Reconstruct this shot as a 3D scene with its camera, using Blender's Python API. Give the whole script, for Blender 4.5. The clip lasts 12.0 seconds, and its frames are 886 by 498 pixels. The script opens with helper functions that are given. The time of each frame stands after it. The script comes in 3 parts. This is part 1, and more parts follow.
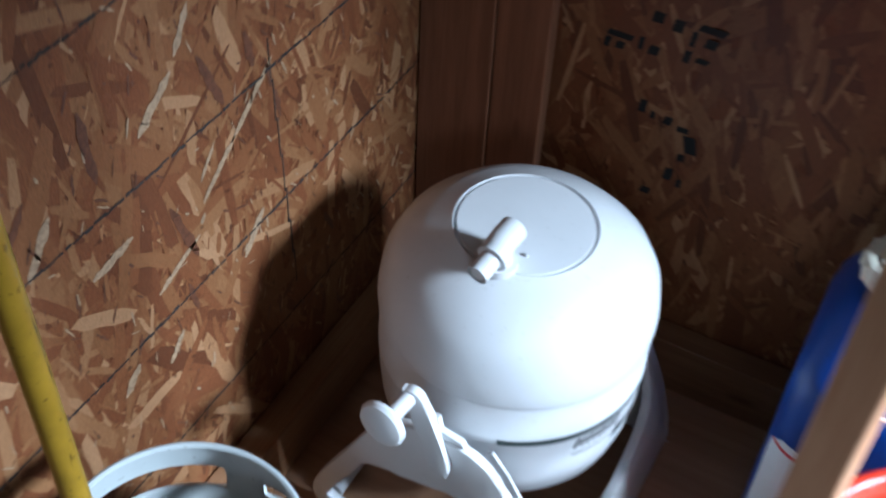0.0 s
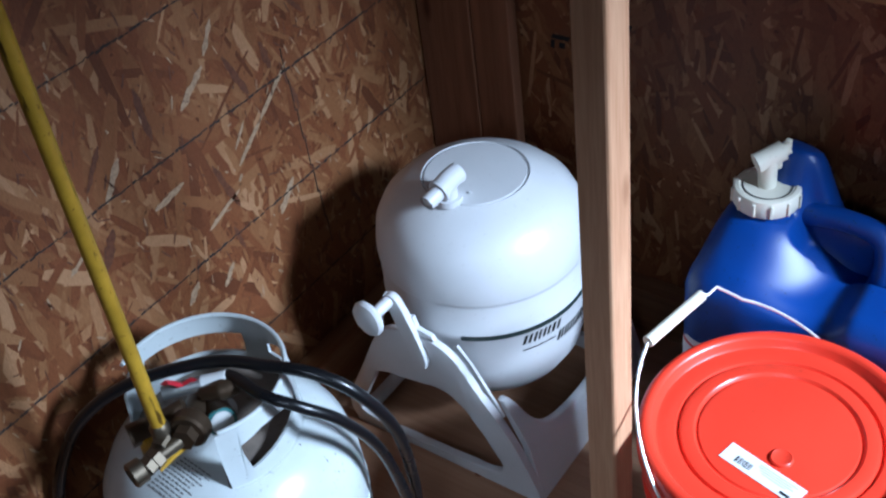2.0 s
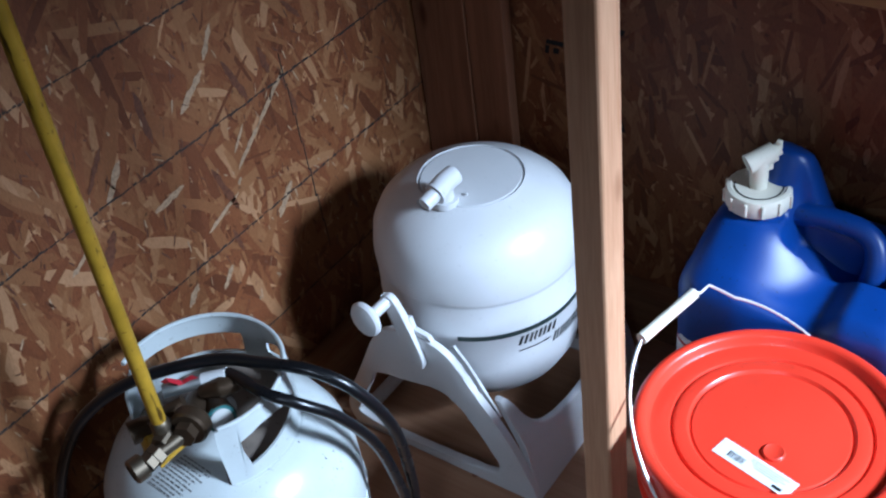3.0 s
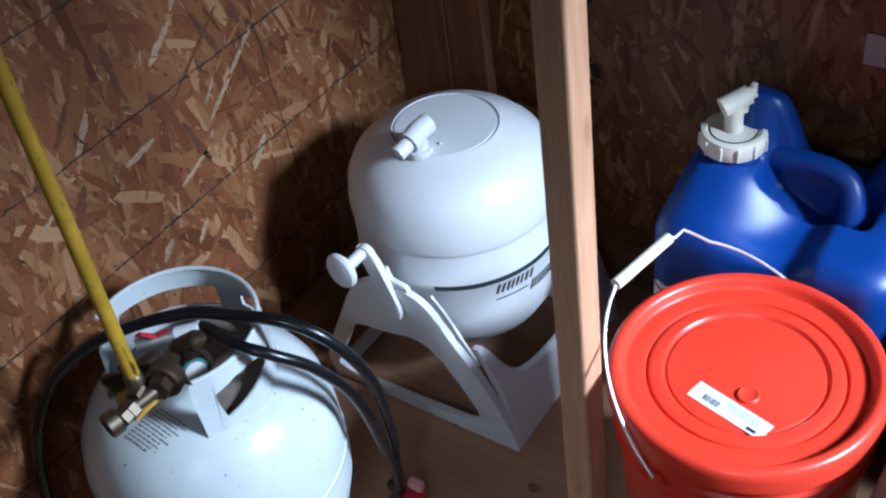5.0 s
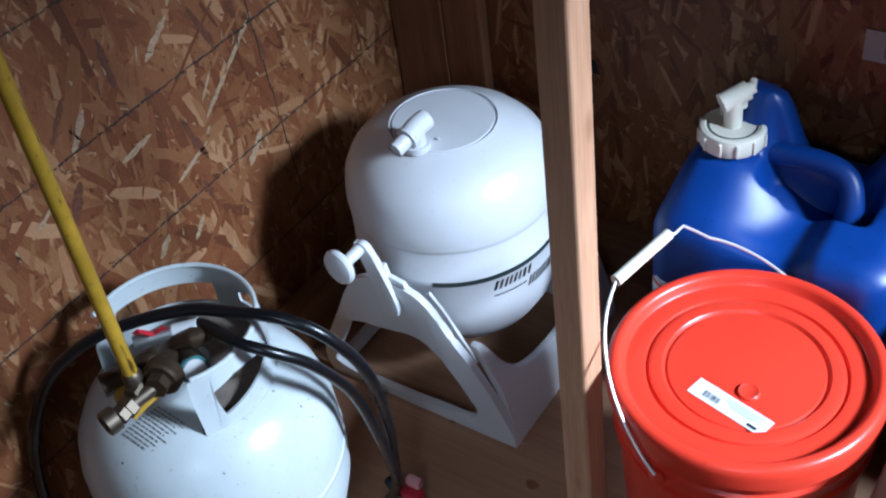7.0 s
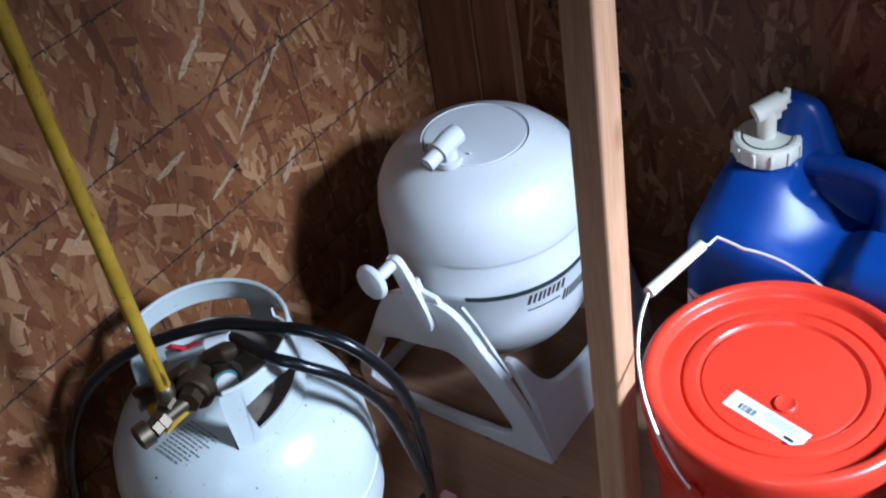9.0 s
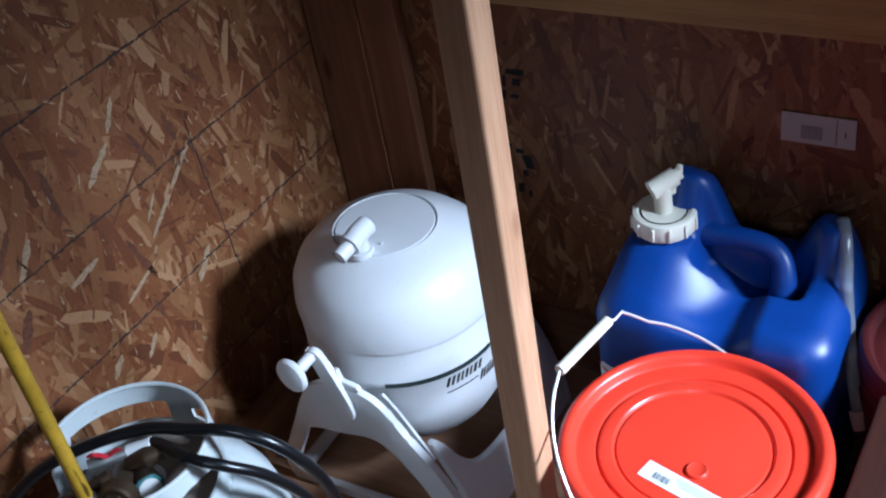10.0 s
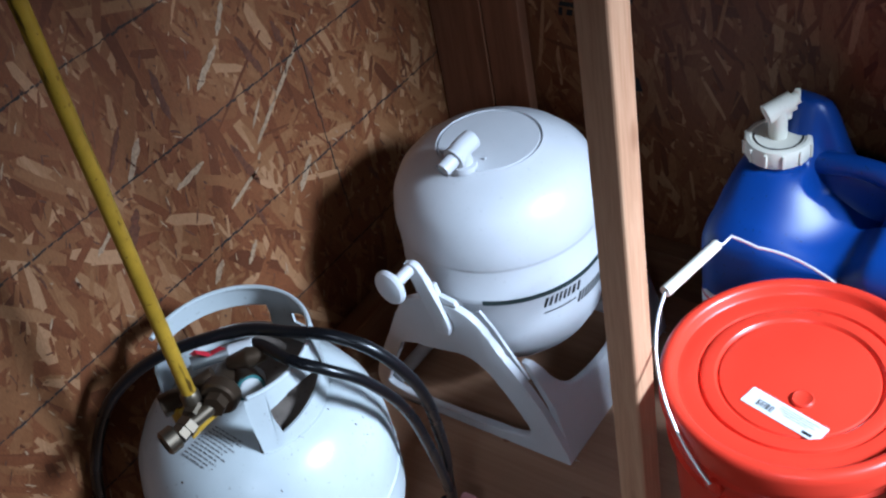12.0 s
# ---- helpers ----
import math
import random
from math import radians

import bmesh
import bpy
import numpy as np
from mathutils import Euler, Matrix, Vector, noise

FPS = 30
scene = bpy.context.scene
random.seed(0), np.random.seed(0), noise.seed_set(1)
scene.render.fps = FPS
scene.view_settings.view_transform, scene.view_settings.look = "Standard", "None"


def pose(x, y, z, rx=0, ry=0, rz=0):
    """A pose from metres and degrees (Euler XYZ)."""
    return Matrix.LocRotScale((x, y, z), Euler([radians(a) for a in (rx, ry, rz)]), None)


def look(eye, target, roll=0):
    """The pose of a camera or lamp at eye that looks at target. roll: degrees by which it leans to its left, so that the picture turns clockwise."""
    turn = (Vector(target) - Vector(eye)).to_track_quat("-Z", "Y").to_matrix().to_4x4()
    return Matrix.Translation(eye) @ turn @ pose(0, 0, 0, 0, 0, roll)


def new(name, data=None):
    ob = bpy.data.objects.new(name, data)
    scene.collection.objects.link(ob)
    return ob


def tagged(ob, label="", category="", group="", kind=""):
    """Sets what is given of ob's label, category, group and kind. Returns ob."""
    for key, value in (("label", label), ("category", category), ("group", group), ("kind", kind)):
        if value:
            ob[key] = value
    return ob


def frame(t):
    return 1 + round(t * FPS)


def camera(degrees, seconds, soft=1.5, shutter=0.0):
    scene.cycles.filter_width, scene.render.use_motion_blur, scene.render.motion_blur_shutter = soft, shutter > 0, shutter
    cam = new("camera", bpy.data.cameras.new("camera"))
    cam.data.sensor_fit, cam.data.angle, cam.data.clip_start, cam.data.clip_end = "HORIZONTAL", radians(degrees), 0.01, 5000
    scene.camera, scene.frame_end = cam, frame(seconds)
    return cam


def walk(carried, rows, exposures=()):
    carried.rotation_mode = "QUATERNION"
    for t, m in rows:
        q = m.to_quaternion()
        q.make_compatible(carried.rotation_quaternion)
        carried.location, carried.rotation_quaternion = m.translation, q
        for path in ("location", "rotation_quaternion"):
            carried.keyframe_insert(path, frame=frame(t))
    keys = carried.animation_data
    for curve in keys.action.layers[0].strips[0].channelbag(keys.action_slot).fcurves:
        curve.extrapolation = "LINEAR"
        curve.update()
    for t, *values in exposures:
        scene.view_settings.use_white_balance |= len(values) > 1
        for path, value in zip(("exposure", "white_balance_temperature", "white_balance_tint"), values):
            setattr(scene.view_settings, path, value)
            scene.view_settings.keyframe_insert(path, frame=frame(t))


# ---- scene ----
cam = camera(42.1, 12.0, soft=2.2, shutter=0.5)
PATH = [
    (0, (0.56, -1.052, 1.231), (-0.066, 0.208, -0.191), 3.2),
    (0.1, (0.601, -1.075, 1.284), (-0.042, 0.164, -0.149), 1.0),
    (0.2, (0.642, -1.11, 1.312), (-0.038, 0.148, -0.087), -1.8),
    (0.5, (0.753, -1.21, 1.314), (0.004, 0.07, -0.027), -3.0),
    (0.7, (0.804, -1.223, 1.32), (0.012, 0.023, -0.03), -4.8),
    (1, (0.888, -1.234, 1.334), (0.027, -0.019, -0.002), -4.9),
    (1.5, (1.0, -1.27, 1.331), (0.032, -0.117, 0.013), -5.6),
    (2, (1.029, -1.276, 1.346), (0.039, -0.09, 0.076), -8.1),
    (2.5, (1.032, -1.293, 1.347), (0.039, -0.093, 0.093), -8.7),
    (3, (1.046, -1.298, 1.344), (0.051, -0.094, 0.094), -8.1),
    (3.2, (1.045, -1.297, 1.348), (0.066, -0.086, 0.093), -7.7),
    (4.8, (1.061, -1.301, 1.322), (0.083, -0.128, 0.03), -9.0),
    (5, (1.061, -1.286, 1.331), (0.102, -0.119, 0.02), -9.0),
    (5.5, (1.056, -1.296, 1.332), (0.107, -0.094, 0.046), -8.4),
    (6, (1.051, -1.296, 1.333), (0.094, -0.095, 0.051), -7.4),
    (6.5, (1.053, -1.292, 1.328), (0.105, -0.108, 0.024), -7.5),
    (7, (1.05, -1.287, 1.329), (0.106, -0.116, 0.01), -8.7),
    (9, (1.062, -1.287, 1.316), (0.047, -0.13, 0.038), -10.7),
    (9.5, (1.105, -1.254, 1.332), (0.154, -0.035, 0.062), -12.4),
    (10, (1.092, -1.285, 1.353), (0.152, 0.008, 0.152), -10.9),
    (10.5, (1.083, -1.291, 1.342), (0.182, 0.002, 0.111), -9.1),
    (11, (1.068, -1.307, 1.34), (0.173, -0.01, 0.109), -8.8),
    (11.5, (1.053, -1.321, 1.324), (0.065, -0.128, 0.059), -9.8),
    (12, (1.062, -1.311, 1.324), (0.034, -0.149, 0.062), -11.8),
]
walk(cam, [(t, look(eye, target, roll)) for t, eye, target, roll in PATH],
     [(0.0, 0.50, 6050, 5), (0.5, 0.38, 5750, 3), (1.2, 0.10, 5700, 4), (2.0, 0.0, 5850, 8), (3.2, 0.0, 5850, 8), (4.8, 0.0, 5950, 9), (12.0, 0.0, 5950, 9)])

# ---- light: a small window opening high in the far wall, an added weak fill behind the viewer ----
world = bpy.data.worlds.new("sky")
scene.world = world
world.use_nodes = True
wn = world.node_tree.nodes
sky = wn.new("ShaderNodeTexSky")
sky.sky_type = "NISHITA"
sky.sun_disc = False
sky.sun_elevation, sky.sun_rotation = radians(35), radians(90)
world.node_tree.links.new(sky.outputs[0], wn["Background"].inputs[0])
wn["Background"].inputs[1].default_value = 0.10

WIN = (2.60, -0.23, 1.68)


def area(name, eye, target, sx, sy, watts, color):
    d = bpy.data.lights.new(name, "AREA")
    d.shape, d.size, d.size_y, d.energy, d.color = "RECTANGLE", sx, sy, watts, color
    ob = new(name, d)
    ob.matrix_world = look(eye, target)
    return ob


lamp = area("window_light", (2.57, WIN[1], WIN[2]), (0.60, -0.51, 0.34), 0.42, 0.42, 8.0, (0.67, 0.81, 1.0))
lamp.data.spread = radians(36)
# added fill that brightens faces toward the viewer; its source is unseen
glow = area("viewer_side_fill", (1.45, -2.55, 1.80), (0.54, -0.64, 0.18), 0.6, 0.5, 0.55, (0.75, 0.84, 1.0))
glow.data.spread = radians(37)


# ---- materials ----
def mat(name, color, rough=0.5, metal=0.0, spec=0.5):
    m = bpy.data.materials.new(name)
    m.use_nodes = True
    b = m.node_tree.nodes["Principled BSDF"]
    b.inputs["Base Color"].default_value = (*color, 1)
    b.inputs["Roughness"].default_value = rough
    b.inputs["Metallic"].default_value = metal
    b.inputs["Specular IOR Level"].default_value = spec
    return m


def nod(m, kind, **inputs):
    n = m.node_tree.nodes.new(kind)
    for k, v in inputs.items():
        n.inputs[k.replace("_", " ")].default_value = v
    return n


def wire(m, a, b):
    m.node_tree.links.new(a, b)


def ramp(m, fac, stops):
    r = m.node_tree.nodes.new("ShaderNodeValToRGB")
    while len(r.color_ramp.elements) < len(stops):
        r.color_ramp.elements.new(0.5)
    for e, (p, c) in zip(r.color_ramp.elements, stops):
        e.position, e.color = p, (*c, 1)
    wire(m, fac, r.inputs[0])
    return r.outputs[0]


def blend(m, fac, a, b, mode="MIX"):
    n = m.node_tree.nodes.new("ShaderNodeMix")
    n.data_type, n.blend_type = "RGBA", mode
    for sock, v in ((n.inputs[0], fac), (n.inputs[6], a), (n.inputs[7], b)):
        if isinstance(v, bpy.types.NodeSocket):
            wire(m, v, sock)
        else:
            sock.default_value = v if isinstance(v, float) else (*v, 1)
    return n.outputs[2]


def coords(m, scale=(1, 1, 1), turn=(0, 0, 0), space="Object"):
    tc = m.node_tree.nodes.new("ShaderNodeTexCoord")
    mp = m.node_tree.nodes.new("ShaderNodeMapping")
    mp.inputs["Scale"].default_value = scale
    mp.inputs["Rotation"].default_value = [radians(a) for a in turn]
    wire(m, tc.outputs[space], mp.inputs[0])
    return mp.outputs[0]


def noise_of(m, vec, scale, detail=4.0, rough=0.55):
    n = nod(m, "ShaderNodeTexNoise", Scale=scale, Detail=detail, Roughness=rough)
    wire(m, vec, n.inputs["Vector"])
    return n.outputs["Fac"]


def bump(m, fac, strength, dist=0.001):
    b = nod(m, "ShaderNodeBump", Strength=strength, Distance=dist)
    wire(m, fac, b.inputs["Height"])
    wire(m, b.outputs[0], m.node_tree.nodes["Principled BSDF"].inputs["Normal"])


def base(m):
    return m.node_tree.nodes["Principled BSDF"].inputs["Base Color"]


def rough_in(m):
    return m.node_tree.nodes["Principled BSDF"].inputs["Roughness"]


STRAND = [(0.0, (0.146, 0.043, 0.015)), (0.18, (0.174, 0.053, 0.019)), (0.45, (0.191, 0.063, 0.023)), (0.75, (0.212, 0.072, 0.027)), (1.0, (0.248, 0.091, 0.037))]


def osb_base(name, dull=1.0):
    m = mat(name, (0.45, 0.27, 0.14), 0.62, spec=0.3)
    vec = coords(m)
    warp = noise_of(m, vec, 5.0, 3.0)
    cols = []
    for k, (turn, sc) in enumerate((((20, 25, 15), (14, 14, 60)), ((-35, -20, 40), (55, 55, 13)), ((65, 50, -30), (18, 18, 70)))):
        v = nod(m, "ShaderNodeTexVoronoi", Scale=1.0, Randomness=1.0)
        wire(m, coords(m, sc, turn), v.inputs["Vector"])
        sep = m.node_tree.nodes.new("ShaderNodeSeparateColor")
        wire(m, v.outputs["Color"], sep.inputs[0])
        cols.append((ramp(m, sep.outputs[k], STRAND), sep.outputs[(k + 1) % 3]))
    cut = nod(m, "ShaderNodeMath")
    cut.operation = "GREATER_THAN"
    cut.inputs[1].default_value = 0.5
    wire(m, cols[1][1], cut.inputs[0])
    c = blend(m, cut.outputs[0], cols[0][0], cols[1][0])
    cut2 = nod(m, "ShaderNodeMath")
    cut2.operation = "GREATER_THAN"
    cut2.inputs[1].default_value = 0.62
    wire(m, cols[2][1], cut2.inputs[0])
    c = blend(m, cut2.outputs[0], c, cols[2][0])
    grain = noise_of(m, coords(m, (40, 40, 9)), 14.0, 5.0)
    c = blend(m, 0.5, c, ramp(m, grain, [(0.3, (0.55, 0.5, 0.45)), (0.7, (1, 1, 1))]), "MULTIPLY")
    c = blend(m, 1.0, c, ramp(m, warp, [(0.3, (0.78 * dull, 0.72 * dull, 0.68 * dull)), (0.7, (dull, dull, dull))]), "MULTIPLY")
    wire(m, c, base(m))
    bump(m, grain, 0.35, 0.0012)
    return m


def osb_strand(name):
    m = mat(name, (0.5, 0.3, 0.15), 0.55, spec=0.35)
    g = m.node_tree.nodes.new("ShaderNodeNewGeometry")
    c = ramp(m, g.outputs["Random Per Island"], [(0.0, (0.103, 0.032, 0.012)), (0.12, (0.164, 0.052, 0.019)), (0.35, (0.186, 0.063, 0.023)), (0.60, (0.210, 0.083, 0.031)), (0.86, (0.262, 0.118, 0.048)), (1.0, (0.380, 0.200, 0.098))])
    grain = noise_of(m, coords(m, (60, 60, 10)), 12.0, 6.0)
    spots = noise_of(m, coords(m), 70.0, 2.0)
    c = blend(m, 0.55, c, ramp(m, grain, [(0.3, (0.5, 0.44, 0.4)), (0.65, (1, 1, 1))]), "MULTIPLY")
    c = blend(m, 0.8, c, ramp(m, spots, [(0.24, (0.3, 0.22, 0.18)), (0.33, (1, 1, 1))]), "MULTIPLY")
    wire(m, c, base(m))
    bump(m, grain, 0.4, 0.001)
    return m


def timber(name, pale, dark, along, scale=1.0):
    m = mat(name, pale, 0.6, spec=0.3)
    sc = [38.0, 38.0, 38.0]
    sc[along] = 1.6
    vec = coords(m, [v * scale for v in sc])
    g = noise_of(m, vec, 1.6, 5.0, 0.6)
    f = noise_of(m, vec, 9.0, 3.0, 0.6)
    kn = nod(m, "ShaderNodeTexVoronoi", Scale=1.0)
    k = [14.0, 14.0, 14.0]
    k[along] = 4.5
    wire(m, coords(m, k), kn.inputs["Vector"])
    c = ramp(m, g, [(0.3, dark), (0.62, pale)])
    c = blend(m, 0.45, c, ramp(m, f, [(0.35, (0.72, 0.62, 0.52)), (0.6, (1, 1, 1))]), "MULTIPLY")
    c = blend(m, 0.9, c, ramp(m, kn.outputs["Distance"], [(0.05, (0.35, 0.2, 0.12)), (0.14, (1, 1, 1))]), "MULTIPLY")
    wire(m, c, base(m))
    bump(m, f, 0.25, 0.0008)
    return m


def plastic(name, color, rough=0.35, grime=0.12, scale=9.0, relief=0.05):
    m = mat(name, color, rough)
    vec = coords(m)
    n = noise_of(m, vec, scale, 5.0)
    s = noise_of(m, vec, 160.0, 2.0)
    lo = tuple(v * (1 - grime) for v in color)
    c = ramp(m, n, [(0.3, lo), (0.65, color)])
    c = blend(m, grime * 2, c, ramp(m, s, [(0.27, (0.35, 0.3, 0.26)), (0.34, (1, 1, 1))]), "MULTIPLY")
    wire(m, c, base(m))
    r = nod(m, "ShaderNodeMapRange", To_Min=rough * 0.8, To_Max=rough * 1.25)
    wire(m, n, r.inputs[0])
    wire(m, r.outputs[0], rough_in(m))
    bump(m, noise_of(m, vec, 60.0, 3.0), relief, 0.001)
    return m


OSB = osb_base("osb_panel")
# same board darkened, for the ceiling and unseen walls, to cut bounce light
OSB_DARK = osb_base("darkened_osb", 0.45)
STRANDS = osb_strand("osb_strands")
POST = timber("pine_post", (0.60, 0.345, 0.205), (0.49, 0.255, 0.145), 2)
# pine darkened and reddened, so the studs carry the corner's shade
STUD = timber("darkened_pine", (0.24, 0.100, 0.052), (0.17, 0.068, 0.034), 2)
# north sole plate darkened in colour, against the window light grazing its top
PLATE_X = timber("shaded_pine_plate", (0.20, 0.10, 0.05), (0.15, 0.07, 0.035), 0)
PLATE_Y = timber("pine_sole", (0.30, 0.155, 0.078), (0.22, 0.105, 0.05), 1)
LEDGER = timber("pine_ledger", (0.42, 0.27, 0.11), (0.33, 0.20, 0.075), 0)
PLY = timber("floor_ply", (0.40, 0.225, 0.135), (0.29, 0.155, 0.09), 0, 0.25)
STAIN = timber("stained_wood", (0.070, 0.020, 0.013), (0.032, 0.010, 0.007), 1)
WHITE = plastic("white_plastic", (0.60, 0.60, 0.605), 0.38, 0.07)
CREAM = plastic("cream_plastic", (0.78, 0.74, 0.62), 0.38, 0.10)
BLUE = plastic("blue_plastic", (0.005, 0.052, 0.275), 0.38, 0.28, 6.0, 0.12)
# bucket red with the shade by the wall put into its colour
RED_SHADED = plastic("shaded_red_plastic", (0.080, 0.004, 0.004), 0.6, 0.2)
RED = plastic("red_plastic", (0.86, 0.052, 0.026), 0.30, 0.10)
ENAMEL = plastic("grey_white_enamel", (0.57, 0.61, 0.605), 0.30, 0.20, 7.0)
RUBBER = plastic("black_rubber", (0.006, 0.006, 0.007), 0.27, 0.2)
BRASS = mat("tarnished_brass", (0.20, 0.16, 0.115), 0.46, 1.0)
DARKBRASS = mat("brown_brass", (0.085, 0.055, 0.034), 0.42, 0.7)
RUSTY = mat("worn_steel", (0.36, 0.37, 0.36), 0.4, 0.9)
STEEL = mat("zinc_wire", (0.80, 0.81, 0.82), 0.38, 0.7)
YELLOW = plastic("yellow_paint", (0.52, 0.30, 0.026), 0.42, 0.35, 30.0)
scuffs = noise_of(YELLOW, coords(YELLOW, (90, 90, 14)), 1.0, 3.0)
wire(YELLOW, blend(YELLOW, 0.9, base(YELLOW).links[0].from_socket, ramp(YELLOW, scuffs, [(0.33, (0.10, 0.07, 0.045)), (0.38, (1, 1, 1))]), "MULTIPLY"), base(YELLOW))
INK = mat("dark_ink", (0.022, 0.022, 0.022), 0.7, spec=0.15)
GREENBAND = mat("dark_green_band", (0.018, 0.032, 0.030), 0.4)
PAPER = plastic("paper", (0.78, 0.80, 0.80), 0.55, 0.05)
TEAL = mat("teal_dial", (0.04, 0.16, 0.16), 0.4)
REDTAG = mat("red_tag", (0.60, 0.03, 0.05), 0.45)
FADED = plastic("faded_print", (0.20, 0.20, 0.20), 0.6, 0.3, 60.0)
# sticker paper darkened to stand for the shade on the north wall
PAPER_DIM = plastic("dimmed_paper", (0.42, 0.41, 0.37), 0.6, 0.15)
PINK = mat("faded_tag", (0.75, 0.36, 0.36), 0.5)
LINE = mat("chalk_line", (0.034, 0.022, 0.016), 0.85)
TUBE = mat("clear_vinyl", (0.75, 0.78, 0.80), 0.12)
TUBE.node_tree.nodes["Principled BSDF"].inputs["Transmission Weight"].default_value = 0.75
GREY = plastic("grey_paint", (0.5, 0.5, 0.48), 0.6)


# ---- mesh helpers ----
def put(ob, bm, material, smooth):
    me = bpy.data.meshes.new(ob.name)
    bmesh.ops.recalc_face_normals(bm, faces=bm.faces)
    bm.to_mesh(me)
    bm.free()
    if smooth:
        for p in me.polygons:
            p.use_smooth = True
        me.set_sharp_from_angle(angle=radians(38))
    me.materials.append(material)
    return me


def mesh_object(name, bm, material, smooth=True):
    ob = new(name)
    me = put(ob, bm, material, smooth)
    bpy.data.objects.remove(ob)
    return new(name, me)


def part(name, bm, material, parent, label="", smooth=True):
    ob = mesh_object(name, bm, material, smooth)
    ob.parent = parent
    if parent.type == "EMPTY":
        ob.matrix_parent_inverse = parent.matrix_world.inverted()
    if label:
        ob["label"] = label
    return ob


def thing(name, label, category, at=(0, 0, 0), group="", kind=""):
    e = new(name)
    e.empty_display_size = 0.05
    e.matrix_world = Matrix.Translation(at)
    e.matrix_basis = Matrix.Translation(at)
    bpy.context.view_layer.update()
    return tagged(e, label, category, group, kind)


def box(lo, hi, bevel=0.0, segs=2):
    bm = bmesh.new()
    bmesh.ops.create_cube(bm, size=1)
    lo, hi = Vector(lo), Vector(hi)
    for v in bm.verts:
        v.co = Vector(((lo[i] + hi[i]) / 2 + v.co[i] * (hi[i] - lo[i])) for i in range(3))
    if bevel:
        bmesh.ops.bevel(bm, geom=bm.edges[:], offset=bevel, segments=segs, affect="EDGES", profile=0.5)
    return bm


def lathe(profile, center, steps=64, axis=None):
    """Turns (radius, height) pairs round the vertical through center, or round axis."""
    bm = bmesh.new()
    rot = Vector(axis).to_track_quat("Z", "Y").to_matrix() if axis else Matrix.Identity(3)
    c = Vector(center)
    rings = []
    for r, h in profile:
        if r < 1e-6:
            rings.append([bm.verts.new(c + rot @ Vector((0, 0, h)))])
        else:
            rings.append([bm.verts.new(c + rot @ Vector((r * math.cos(a), r * math.sin(a), h))) for a in (2 * math.pi * k / steps for k in range(steps))])
    for a, b in zip(rings, rings[1:]):
        for k in range(steps):
            j = (k + 1) % steps
            if len(a) == 1 and len(b) == 1:
                continue
            if len(a) == 1:
                bm.faces.new((a[0], b[j], b[k]))
            elif len(b) == 1:
                bm.faces.new((a[k], a[j], b[0]))
            else:
                bm.faces.new((a[k], a[j], b[j], b[k]))
    return bm


def smooth_path(points, n=12):
    """A Catmull-Rom line through the points."""
    p = [Vector(q) for q in points]
    p = [2 * p[0] - p[1]] + p + [2 * p[-1] - p[-2]]
    out = []
    for k in range(1, len(p) - 2):
        a, b, c, d = p[k - 1 : k + 3]
        for s in range(n):
            t = s / n
            out.append(0.5 * ((2 * b) + (c - a) * t + (2 * a - 5 * b + 4 * c - d) * t * t + (3 * b - a - 3 * c + d) * t**3))
    return out + [p[-2]]


def tube(path, radius, steps=12, caps=True):
    bm = bmesh.new()
    path = [Vector(p) for p in path]
    up = Vector((0.13, 0.31, 0.94))
    rings = []
    for k, p in enumerate(path):
        d = (path[min(k + 1, len(path) - 1)] - path[max(k - 1, 0)]).normalized()
        side = d.cross(up)
        if side.length < 1e-3:
            side = d.cross(Vector((1, 0, 0)))
        side.normalize()
        other = side.cross(d).normalized()
        up = other
        r = radius(k / (len(path) - 1)) if callable(radius) else radius
        rings.append([bm.verts.new(p + r * (math.cos(a) * side + math.sin(a) * other)) for a in (2 * math.pi * j / steps for j in range(steps))])
    for a, b in zip(rings, rings[1:]):
        for k in range(steps):
            bm.faces.new((a[k], a[(k + 1) % steps], b[(k + 1) % steps], b[k]))
    if caps:
        bm.faces.new(rings[0])
        bm.faces.new(rings[-1])
    return bm


def plate(outline, holes, place, thick, bevel=0.0, slices=()):
    """A flat plate from a 2D outline with holes; place(u, v, w) gives the point, w runs from 0 to thick."""
    bm = bmesh.new()
    edges = []
    for loop in (outline, *holes):
        vs = [bm.verts.new((u, v, 0)) for u, v in loop]
        edges += [bm.edges.new((a, b)) for a, b in zip(vs, vs[1:] + vs[:1])]
    bmesh.ops.triangle_fill(bm, use_beauty=True, use_dissolve=False, edges=edges)
    bmesh.ops.dissolve_limit(bm, angle_limit=0.01, verts=bm.verts[:], edges=bm.edges[:])
    for u in slices:
        bmesh.ops.bisect_plane(bm, geom=bm.verts[:] + bm.edges[:] + bm.faces[:], plane_co=(u, 0, 0), plane_no=(1, 0, 0))
    res = bmesh.ops.extrude_face_region(bm, geom=bm.faces[:])
    for v in [g for g in res["geom"] if isinstance(g, bmesh.types.BMVert)]:
        v.co.z = thick
    if bevel:
        rim = [e for e in bm.edges if len(e.link_faces) == 2 and e.calc_face_angle(0) > 0.9]
        bmesh.ops.bevel(bm, geom=rim, offset=bevel, segments=2, affect="EDGES", profile=0.5)
    for v in bm.verts:
        v.co = Vector(place(*v.co))
    return bm


